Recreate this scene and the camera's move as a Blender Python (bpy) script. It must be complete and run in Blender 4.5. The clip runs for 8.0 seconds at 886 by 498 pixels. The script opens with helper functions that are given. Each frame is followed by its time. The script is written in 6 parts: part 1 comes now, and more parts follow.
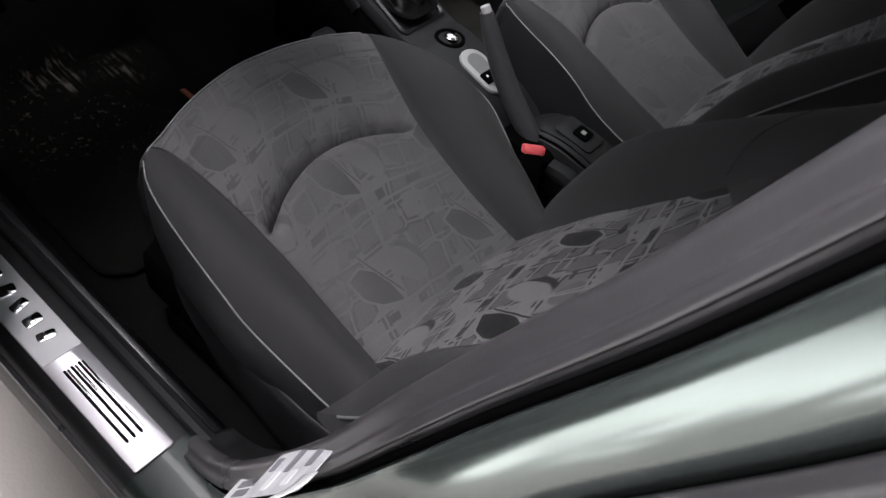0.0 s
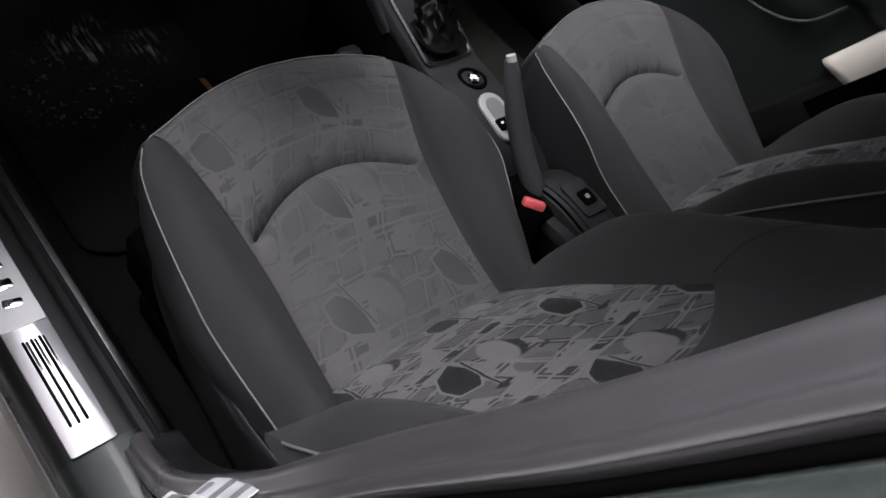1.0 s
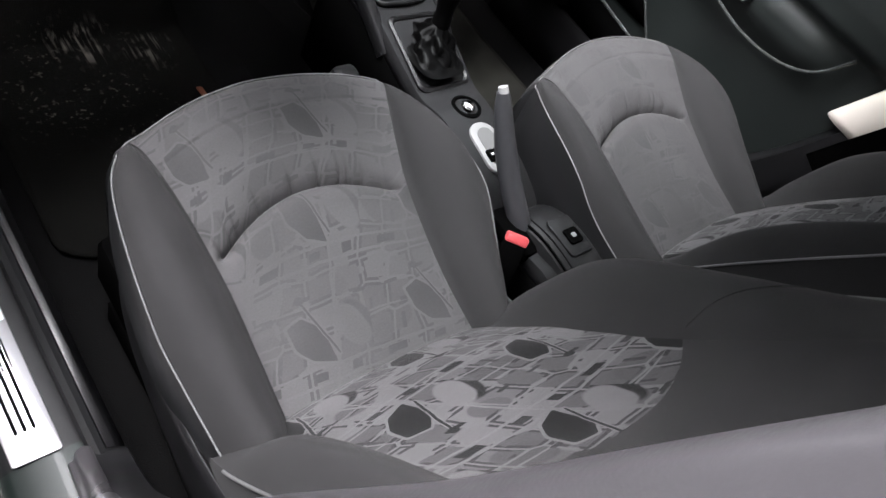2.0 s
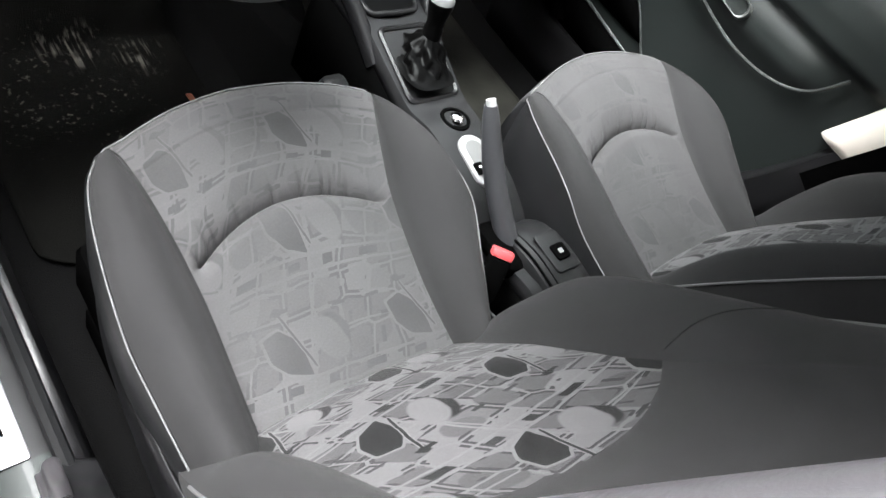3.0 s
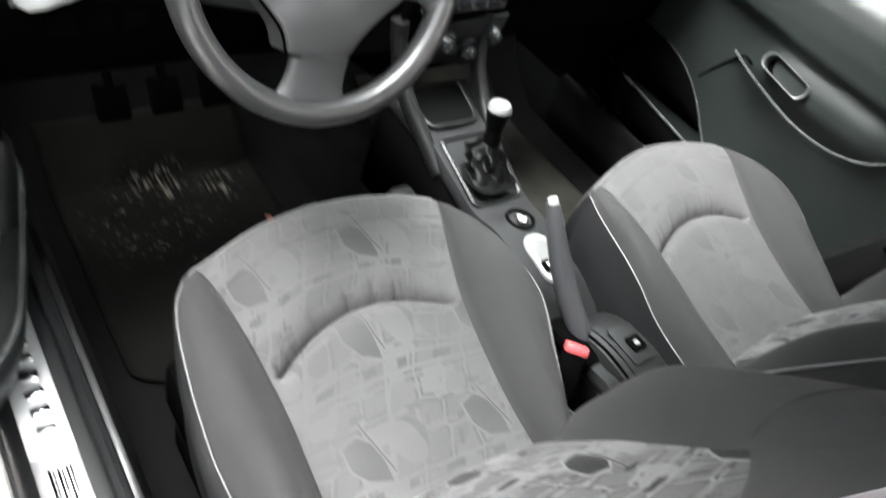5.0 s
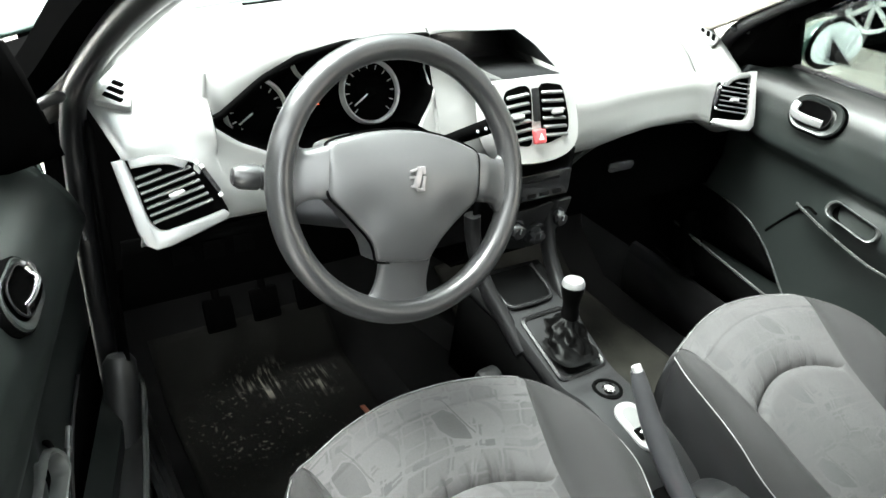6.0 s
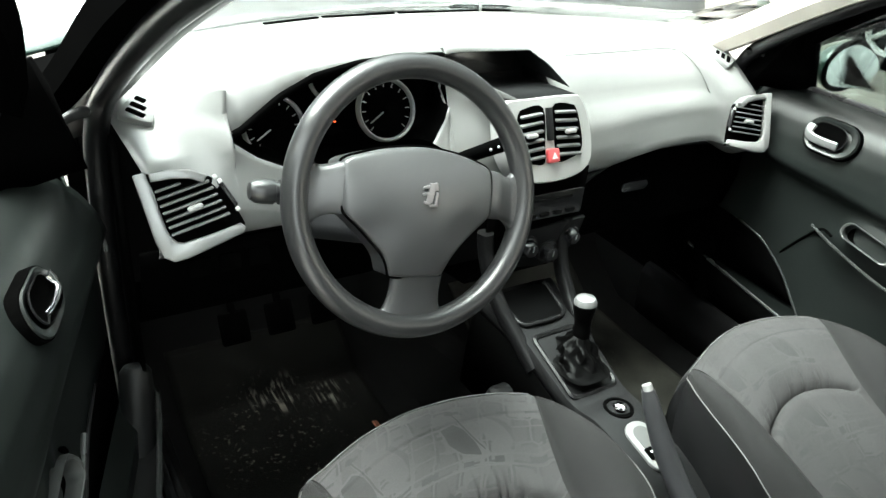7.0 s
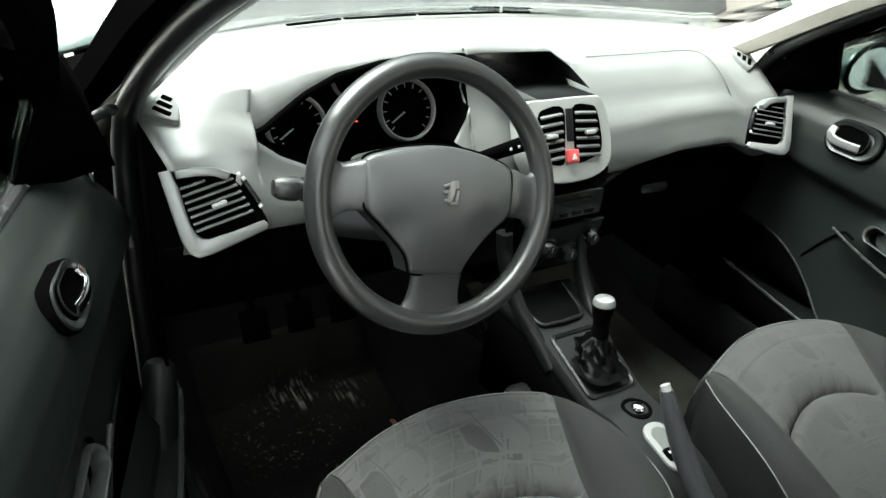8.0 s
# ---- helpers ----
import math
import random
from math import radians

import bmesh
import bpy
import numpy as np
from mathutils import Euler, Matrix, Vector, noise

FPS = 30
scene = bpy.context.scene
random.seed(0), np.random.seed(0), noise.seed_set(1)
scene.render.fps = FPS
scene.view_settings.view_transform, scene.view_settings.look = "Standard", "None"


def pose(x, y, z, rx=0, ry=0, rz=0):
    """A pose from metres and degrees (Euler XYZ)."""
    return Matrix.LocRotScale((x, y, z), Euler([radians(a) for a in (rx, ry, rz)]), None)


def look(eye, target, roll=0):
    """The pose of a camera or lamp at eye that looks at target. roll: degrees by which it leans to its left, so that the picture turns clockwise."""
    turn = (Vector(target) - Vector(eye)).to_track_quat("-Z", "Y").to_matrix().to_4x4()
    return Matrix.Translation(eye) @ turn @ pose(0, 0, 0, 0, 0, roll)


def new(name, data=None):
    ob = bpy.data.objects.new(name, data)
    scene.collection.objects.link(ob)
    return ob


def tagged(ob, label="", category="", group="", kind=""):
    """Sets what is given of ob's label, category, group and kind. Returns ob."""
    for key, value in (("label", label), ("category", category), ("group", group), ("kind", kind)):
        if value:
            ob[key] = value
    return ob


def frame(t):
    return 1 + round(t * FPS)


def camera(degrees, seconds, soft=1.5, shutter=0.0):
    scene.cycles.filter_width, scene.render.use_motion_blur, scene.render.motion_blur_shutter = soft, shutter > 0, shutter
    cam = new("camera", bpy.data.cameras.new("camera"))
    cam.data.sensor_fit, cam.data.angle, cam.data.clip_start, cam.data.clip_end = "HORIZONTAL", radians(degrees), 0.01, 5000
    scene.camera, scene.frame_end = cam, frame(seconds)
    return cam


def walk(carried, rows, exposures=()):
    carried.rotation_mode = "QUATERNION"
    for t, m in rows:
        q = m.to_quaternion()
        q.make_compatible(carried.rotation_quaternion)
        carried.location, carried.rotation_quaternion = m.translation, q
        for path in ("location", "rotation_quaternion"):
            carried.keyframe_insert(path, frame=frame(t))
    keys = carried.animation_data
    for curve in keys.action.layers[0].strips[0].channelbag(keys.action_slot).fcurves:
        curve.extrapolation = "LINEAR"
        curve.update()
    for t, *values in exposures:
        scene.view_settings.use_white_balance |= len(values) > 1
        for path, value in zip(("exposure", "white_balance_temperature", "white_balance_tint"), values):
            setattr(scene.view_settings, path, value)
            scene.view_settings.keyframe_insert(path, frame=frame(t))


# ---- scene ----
cam = camera(62.0, 8.0, shutter=0.4)
PATH = [
    (0, (-0.877, -0.031, 1.239), (0.257, 0.527, -0.311), 18.9),
    (0.5, (-0.866, -0.025, 1.247), (0.282, 0.542, -0.29), 24.5),
    (1, (-0.846, -0.025, 1.252), (0.313, 0.573, -0.264), 28.4),
    (1.5, (-0.816, -0.029, 1.257), (0.338, 0.606, -0.248), 30.1),
    (3, (-0.765, -0.039, 1.255), (0.401, 0.64, -0.222), 31.6),
    (3.5, (-0.761, -0.04, 1.255), (0.384, 0.672, -0.222), 30.6),
    (4, (-0.763, -0.042, 1.256), (0.374, 0.689, -0.218), 29.5),
    (4.5, (-0.761, -0.044, 1.253), (0.347, 0.689, -0.241), 28.4),
    (5, (-0.769, -0.054, 1.268), (0.309, 0.94, -0.092), 19.1),
    (5.2, (-0.78, -0.066, 1.304), (0.26, 1.081, 0.037), 13.4),
    (6.3, (-0.802, -0.091, 1.321), (0.181, 1.329, 0.313), 5.9),
    (6.5, (-0.802, -0.097, 1.324), (0.162, 1.342, 0.324), 5.6),
    (7, (-0.803, -0.097, 1.321), (0.172, 1.339, 0.327), 6.4),
    (7.5, (-0.805, -0.096, 1.323), (0.154, 1.35, 0.328), 6.4),
    (8, (-0.812, -0.105, 1.318), (0.125, 1.359, 0.329), 6.1),
]

walk(cam, [(t, look(eye, target, roll)) for t, eye, target, roll in PATH],
     exposures=[(0.0, 2.48, 6300, 18), (1.0, 2.55, 6250, 18), (1.5, 3.03, 6250, 18), (3.0, 4.27, 6300, 11), (4.0, 4.57, 6300, 10), (4.5, 4.58, 6300, 10), (5.2, 4.65, 6400, 8), (6.3, 4.62, 6350, 1), (6.6, 4.42, 6350, 0), (7.0, 3.9, 6350, -1), (8.0, 3.4, 6350, -1)])

# ---- light: overcast sky, soft sun from ahead and above ----
world = bpy.data.worlds.new("world")
scene.world = world
world.use_nodes = True
wn = world.node_tree.nodes
sky = wn.new("ShaderNodeTexSky")
sky.sky_type = "NISHITA"
sky.sun_disc = False
sky.sun_elevation = radians(67)
sky.sun_rotation = radians(-46)
sky.dust_density = 4.0
sky.ozone_density = 1.0
soft = wn.new("ShaderNodeHueSaturation")
soft.inputs["Saturation"].default_value = 0.06
world.node_tree.links.new(sky.outputs[0], soft.inputs["Color"])
world.node_tree.links.new(soft.outputs[0], wn["Background"].inputs[0])
wn["Background"].inputs[1].default_value = 0.13
sun_data = bpy.data.lights.new("sun", "SUN")
sun_data.energy = 1.4
sun_data.angle = radians(45)
sun_data.color = (1.0, 0.98, 0.95)
sun = new("sun", sun_data)
sun.matrix_world = look((-2.5, 3.0, 9.0), (0, 0.6, 0.6))


# ---- materials ----
def ramp_node(nt, source, stops):
    r = nt.nodes.new("ShaderNodeValToRGB")
    while len(r.color_ramp.elements) < len(stops):
        r.color_ramp.elements.new(0.5)
    for e, (p, c) in zip(r.color_ramp.elements, stops):
        e.position, e.color = p, (*c, 1) if len(c) == 3 else c
    nt.links.new(source, r.inputs[0])
    return r


def surface(name, colour, rough=0.6, metal=0.0, grain=900.0, bump=0.15, vary=0.12, blot=9.0, coat=0.0, spec=0.5, rough_vary=0.1):
    """A plain surface with fine grain relief, blotches and uneven gloss."""
    m = bpy.data.materials.new(name)
    m.use_nodes = True
    nt = m.node_tree
    b = nt.nodes["Principled BSDF"]
    b.inputs["Metallic"].default_value = metal
    b.inputs["Coat Weight"].default_value = coat
    b.inputs["Coat Roughness"].default_value = 0.06
    b.inputs["Specular IOR Level"].default_value = spec
    co = nt.nodes.new("ShaderNodeTexCoord")
    big = nt.nodes.new("ShaderNodeTexNoise")
    big.inputs["Scale"].default_value = blot
    big.inputs["Detail"].default_value = 6
    nt.links.new(co.outputs["Object"], big.inputs["Vector"])
    lo = [c * (1 - vary) for c in colour]
    hi = [min(1, c * (1 + vary)) for c in colour]
    r = ramp_node(nt, big.outputs[0], [(0.3, lo), (0.7, hi)])
    nt.links.new(r.outputs[0], b.inputs["Base Color"])
    rr = nt.nodes.new("ShaderNodeMapRange")
    rr.inputs["To Min"].default_value, rr.inputs["To Max"].default_value = max(0.02, rough - rough_vary), min(1, rough + rough_vary)
    nt.links.new(big.outputs[0], rr.inputs[0])
    nt.links.new(rr.outputs[0], b.inputs["Roughness"])
    if bump:
        fine = nt.nodes.new("ShaderNodeTexNoise")
        fine.inputs["Scale"].default_value = grain
        fine.inputs["Detail"].default_value = 3
        nt.links.new(co.outputs["Object"], fine.inputs["Vector"])
        bp = nt.nodes.new("ShaderNodeBump")
        bp.inputs["Strength"].default_value = bump
        bp.inputs["Distance"].default_value = 0.001
        nt.links.new(fine.outputs[0], bp.inputs["Height"])
        nt.links.new(bp.outputs[0], b.inputs["Normal"])
    return m


DASH = surface("dash_plastic", (0.15, 0.153, 0.15), 0.34, grain=700, bump=0.25, vary=0.05, spec=0.9)
DARK = surface("dark_plastic", (0.007, 0.0072, 0.0075), 0.38, grain=700, bump=0.2, spec=0.16)
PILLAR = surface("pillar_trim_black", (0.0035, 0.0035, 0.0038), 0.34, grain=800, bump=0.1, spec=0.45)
# Grey of the driver's map pocket, lighter because light falls into it.
POCKET = surface("lit_pocket_grey", (0.010, 0.0105, 0.0105), 0.45, grain=700, bump=0.3, spec=0.3)
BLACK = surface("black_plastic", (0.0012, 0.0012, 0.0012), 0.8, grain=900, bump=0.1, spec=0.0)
GLOSSY = surface("gloss_black", (0.012, 0.012, 0.013), 0.18, bump=0.0)
HUBPLASTIC = surface("airbag_plastic", (0.050, 0.0506, 0.052), 0.31, grain=1300, bump=0.12, vary=0.04, blot=6, spec=0.6, rough_vary=0.02)
WHEEL = surface("wheel_foam", (0.020, 0.0203, 0.0209), 0.29, grain=1100, bump=0.15, vary=0.05, blot=5, spec=0.7, rough_vary=0.02)
GRIP = surface("brake_grip_plastic", (0.026, 0.027, 0.029), 0.42, grain=900, bump=0.1, vary=0.05, spec=0.5, rough_vary=0.03)
SILVER = surface("silver_paint", (0.34, 0.345, 0.34), 0.35, metal=0.35, bump=0.05, vary=0.04)
CHROME = surface("chrome", (0.85, 0.85, 0.86), 0.12, metal=1.0, bump=0.0, vary=0.02, rough_vary=0.05)
SATIN = surface("satin_silver", (0.24, 0.245, 0.245), 0.35, metal=0.6, bump=0.0, vary=0.03)
BRUSHED = surface("brushed_steel", (0.31, 0.30, 0.31), 0.32, metal=0.8, grain=500, bump=0.08, vary=0.05)
RUBBER = surface("rubber_seal", (0.027, 0.0258, 0.0275), 0.30, grain=600, bump=0.12, vary=0.2, spec=0.75)
# Body green lightened for the pillar, so its bright reflection is in the colour.
LITPAINT = surface("lit_green_paint", (0.29, 0.345, 0.325), 0.20, metal=0.95, bump=0.0, coat=0.2, vary=0.08, rough_vary=0.02)
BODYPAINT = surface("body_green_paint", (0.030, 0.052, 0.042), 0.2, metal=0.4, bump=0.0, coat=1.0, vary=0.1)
# The same body green darkened for the dim sill.
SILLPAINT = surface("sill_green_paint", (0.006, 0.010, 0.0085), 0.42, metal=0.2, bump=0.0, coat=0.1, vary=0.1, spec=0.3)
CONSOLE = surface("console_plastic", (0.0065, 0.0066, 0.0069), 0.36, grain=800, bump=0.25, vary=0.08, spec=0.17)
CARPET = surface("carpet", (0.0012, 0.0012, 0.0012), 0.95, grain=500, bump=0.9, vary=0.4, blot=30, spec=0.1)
LEATHER = surface("boot_leather", (0.0010, 0.0010, 0.0010), 0.32, grain=350, bump=0.25, vary=0.2, spec=0.03)
BEIGE = surface("beige_trim", (0.66, 0.61, 0.54), 0.6, grain=600, bump=0.2, vary=0.05)
HEADLINER = surface("headliner", (0.5, 0.47, 0.43), 0.95, grain=500, bump=0.5)
RUST = surface("orange_scrap", (0.16, 0.045, 0.02), 0.6, bump=0.05)
RED = surface("red_plastic", (0.42, 0.06, 0.065), 0.4, bump=0.05)
WHITE = surface("white_plastic", (0.42, 0.43, 0.425), 0.4, bump=0.05, vary=0.04)
PIPE = surface("pale_piping", (0.075, 0.075, 0.075), 0.55, bump=0.2, grain=900)
PULL = surface("grey_pull", (0.026, 0.028, 0.027), 0.4, bump=0.05)
SLAT = surface("grey_slat", (0.11, 0.113, 0.113), 0.4, bump=0.05)
# Lighter than the door parts it edges; their highlight is in this colour.
EDGE = surface("edge_highlight", (0.024, 0.026, 0.0255), 0.26, bump=0.0)
SWITCHPAD = surface("switch_pad_grey", (0.065, 0.066, 0.065), 0.45, bump=0.05)
BEZEL = surface("switch_bezel_white", (0.13, 0.132, 0.13), 0.4, bump=0.05, vary=0.04)
DOORSKIN = surface("door_vinyl", (0.0072, 0.0090, 0.0084), 0.36, grain=800, bump=0.15, vary=0.05, rough_vary=0.02, spec=0.40)
CLOTH = surface("seat_cloth", (0.0145, 0.0143, 0.0145), 0.85, grain=1300, bump=0.6, vary=0.12, blot=7, spec=0.12)
CLOTH.node_tree.nodes["Principled BSDF"].inputs["Sheen Weight"].default_value = 0.02
CLOTH.node_tree.nodes["Principled BSDF"].inputs["Sheen Roughness"].default_value = 0.5


def dusty_mat(name, dust, worn, gritty, pale):
    """Ribbed black rubber with pale dust, specks and scuffed streaks."""
    m = surface(name, (0.0025, 0.0025, 0.0022), 0.85, grain=420, bump=0.9, vary=0.4, blot=16, spec=0.05)
    nt = m.node_tree
    b = nt.nodes["Principled BSDF"]
    base = b.inputs["Base Color"].links[0].from_socket
    co = nt.nodes.new("ShaderNodeTexCoord")

    def noise_mask(scale, detail, lo, hi, stretch=(1, 1, 1)):
        mp = nt.nodes.new("ShaderNodeMapping")
        mp.inputs["Scale"].default_value = stretch
        nt.links.new(co.outputs["Object"], mp.inputs[0])
        n = nt.nodes.new("ShaderNodeTexNoise")
        n.inputs["Scale"].default_value, n.inputs["Detail"].default_value = scale, detail
        nt.links.new(mp.outputs[0], n.inputs["Vector"])
        r = nt.nodes.new("ShaderNodeMapRange")
        r.inputs["From Min"].default_value, r.inputs["From Max"].default_value = lo, hi
        nt.links.new(n.outputs[0], r.inputs[0])
        return r.outputs[0]

    def product(a, c):
        n = nt.nodes.new("ShaderNodeMath")
        n.operation = "MULTIPLY"
        nt.links.new(a, n.inputs[0])
        nt.links.new(c, n.inputs[1])
        return n.outputs[0]

    def over(under, mask, colour):
        n = nt.nodes.new("ShaderNodeMix")
        n.data_type = "RGBA"
        nt.links.new(mask, n.inputs["Factor"])
        nt.links.new(under, n.inputs["A"])
        n.inputs["B"].default_value = (*colour, 1)
        return n.outputs["Result"]

    def spot(cx, cy, r):
        """1 at a worn place on the mat, fading out to its edge."""
        d = nt.nodes.new("ShaderNodeVectorMath")
        d.operation = "DISTANCE"
        flat = nt.nodes.new("ShaderNodeVectorMath")
        flat.operation = "MULTIPLY"
        flat.inputs[1].default_value = (1, 1, 0)
        nt.links.new(co.outputs["Object"], flat.inputs[0])
        nt.links.new(flat.outputs[0], d.inputs[0])
        d.inputs[1].default_value = (cx, cy, 0)
        g = nt.nodes.new("ShaderNodeMapRange")
        g.inputs["From Min"].default_value, g.inputs["From Max"].default_value = 0.45 * r, r
        g.inputs["To Min"].default_value, g.inputs["To Max"].default_value = 1, 0
        nt.links.new(d.outputs["Value"], g.inputs[0])
        return g.outputs[0]

    def either(a, c):
        n = nt.nodes.new("ShaderNodeMath")
        n.operation = "MAXIMUM"
        nt.links.new(a, n.inputs[0])
        nt.links.new(c, n.inputs[1])
        return n.outputs[0]

    patch = product(noise_mask(14, 2, 0.42, 0.60), spot(*gritty))
    scuffed = spot(*worn[0])
    for w in worn[1:]:
        scuffed = either(scuffed, spot(*w))
    specks = product(noise_mask(110, 3, 0.60, 0.70), patch)
    streaks = product(noise_mask(60, 2, 0.50, 0.62, (2.4, 0.16, 1)), product(scuffed, noise_mask(30, 1, 0.40, 0.58)))
    film = noise_mask(5, 5, 0.35, 0.85)
    c = over(base, film, (dust, dust * 0.98, dust * 0.84))
    c = over(c, specks, (pale * 0.7, pale * 0.67, pale * 0.55))
    c = over(c, streaks, (pale, pale * 0.95, pale * 0.82))
    nt.links.new(c, b.inputs["Base Color"])
    return m


FLOORMAT = dusty_mat("mat_rubber", 0.005, ((0.0, 0.20, 0.07), (0.12, 0.16, 0.06)), (-0.03, 0.09, 0.19), 0.09)
# Passenger mat: film lightened beyond its dust for light through the windscreen.
LITMAT = dusty_mat("lit_mat_rubber", 0.042, ((-0.10, 0.02, 0.10),), (0.0, 0.05, 0.16), 0.07)


def patchy_concrete(name):
    """Worn concrete, grey-brown and darker beside the car, with large pale patches further out, added to brighten the
    pillar's reflection.
    """
    m = surface(name, (0.10, 0.092, 0.082), 0.7, grain=160, bump=0.8, vary=0.2, blot=1.6)
    nt = m.node_tree
    b = nt.nodes["Principled BSDF"]
    near_grey = b.inputs["Base Color"].links[0].from_socket
    where = nt.nodes.new("ShaderNodeTexCoord")
    spread = nt.nodes.new("ShaderNodeTexNoise")
    spread.inputs["Scale"].default_value, spread.inputs["Detail"].default_value, spread.inputs["Roughness"].default_value = 1.7, 6.0, 0.6
    nt.links.new(where.outputs["Object"], spread.inputs["Vector"])
    sep = nt.nodes.new("ShaderNodeSeparateXYZ")
    nt.links.new(where.outputs["Object"], sep.inputs[0])
    # Paleness grows away from the car, an added reflector for the pillar panel.
    out = nt.nodes.new("ShaderNodeMapRange")
    out.inputs["From Min"].default_value, out.inputs["From Max"].default_value = -1.1, -2.4
    out.inputs["To Min"].default_value, out.inputs["To Max"].default_value = -0.12, 0.22
    nt.links.new(sep.outputs[0], out.inputs[0])
    total = nt.nodes.new("ShaderNodeMath")
    nt.links.new(spread.outputs[0], total.inputs[0])
    nt.links.new(out.outputs[0], total.inputs[1])
    pale_far = ramp_node(nt, total.outputs[0], ((0.48, (0, 0, 0, 1)), (0.60, (1, 1, 1, 1))))
    mix = nt.nodes.new("ShaderNodeMix")
    mix.data_type = "RGBA"
    nt.links.new(pale_far.outputs[0], mix.inputs["Factor"])
    nt.links.new(near_grey, mix.inputs[6])
    mix.inputs[7].default_value = (0.62, 0.61, 0.58, 1)
    nt.links.new(mix.outputs[2], b.inputs["Base Color"])
    return m


ASPHALT = patchy_concrete("concrete_ground")
WHITECAR = surface("white_car_paint", (0.7, 0.7, 0.69), 0.25, bump=0.0, coat=0.8, vary=0.02)
BRICKISH = surface("wall_render", (0.45, 0.42, 0.38), 0.9, grain=90, bump=0.5, vary=0.2, blot=1.5)
GREYWALL = surface("grey_wall_render", (0.25, 0.25, 0.24), 0.9, grain=90, bump=0.4, vary=0.06, blot=1.5)


def glass_material(name, clear_tint):
    m = bpy.data.materials.new(name)
    m.use_nodes = True
    nt = m.node_tree
    out = nt.nodes["Material Output"]
    nt.nodes.remove(nt.nodes["Principled BSDF"])
    clear = nt.nodes.new("ShaderNodeBsdfTransparent")
    clear.inputs[0].default_value = (*clear_tint, 1)
    gloss = nt.nodes.new("ShaderNodeBsdfGlossy")
    gloss.inputs["Roughness"].default_value = 0.01
    fres = nt.nodes.new("ShaderNodeFresnel")
    fres.inputs[0].default_value = 1.5
    mix = nt.nodes.new("ShaderNodeMixShader")
    nt.links.new(fres.outputs[0], mix.inputs[0])
    nt.links.new(clear.outputs[0], mix.inputs[1])
    nt.links.new(gloss.outputs[0], mix.inputs[2])
    nt.links.new(mix.outputs[0], out.inputs[0])
    return m


GLASS = glass_material("car_glass", (0.78, 0.81, 0.80))
TINTED = glass_material("tinted_glass", (0.46, 0.50, 0.48))
MIRROR = surface("mirror_glass", (0.5, 0.52, 0.52), 0.02, metal=1.0, bump=0.0, vary=0.0, rough_vary=0.01)


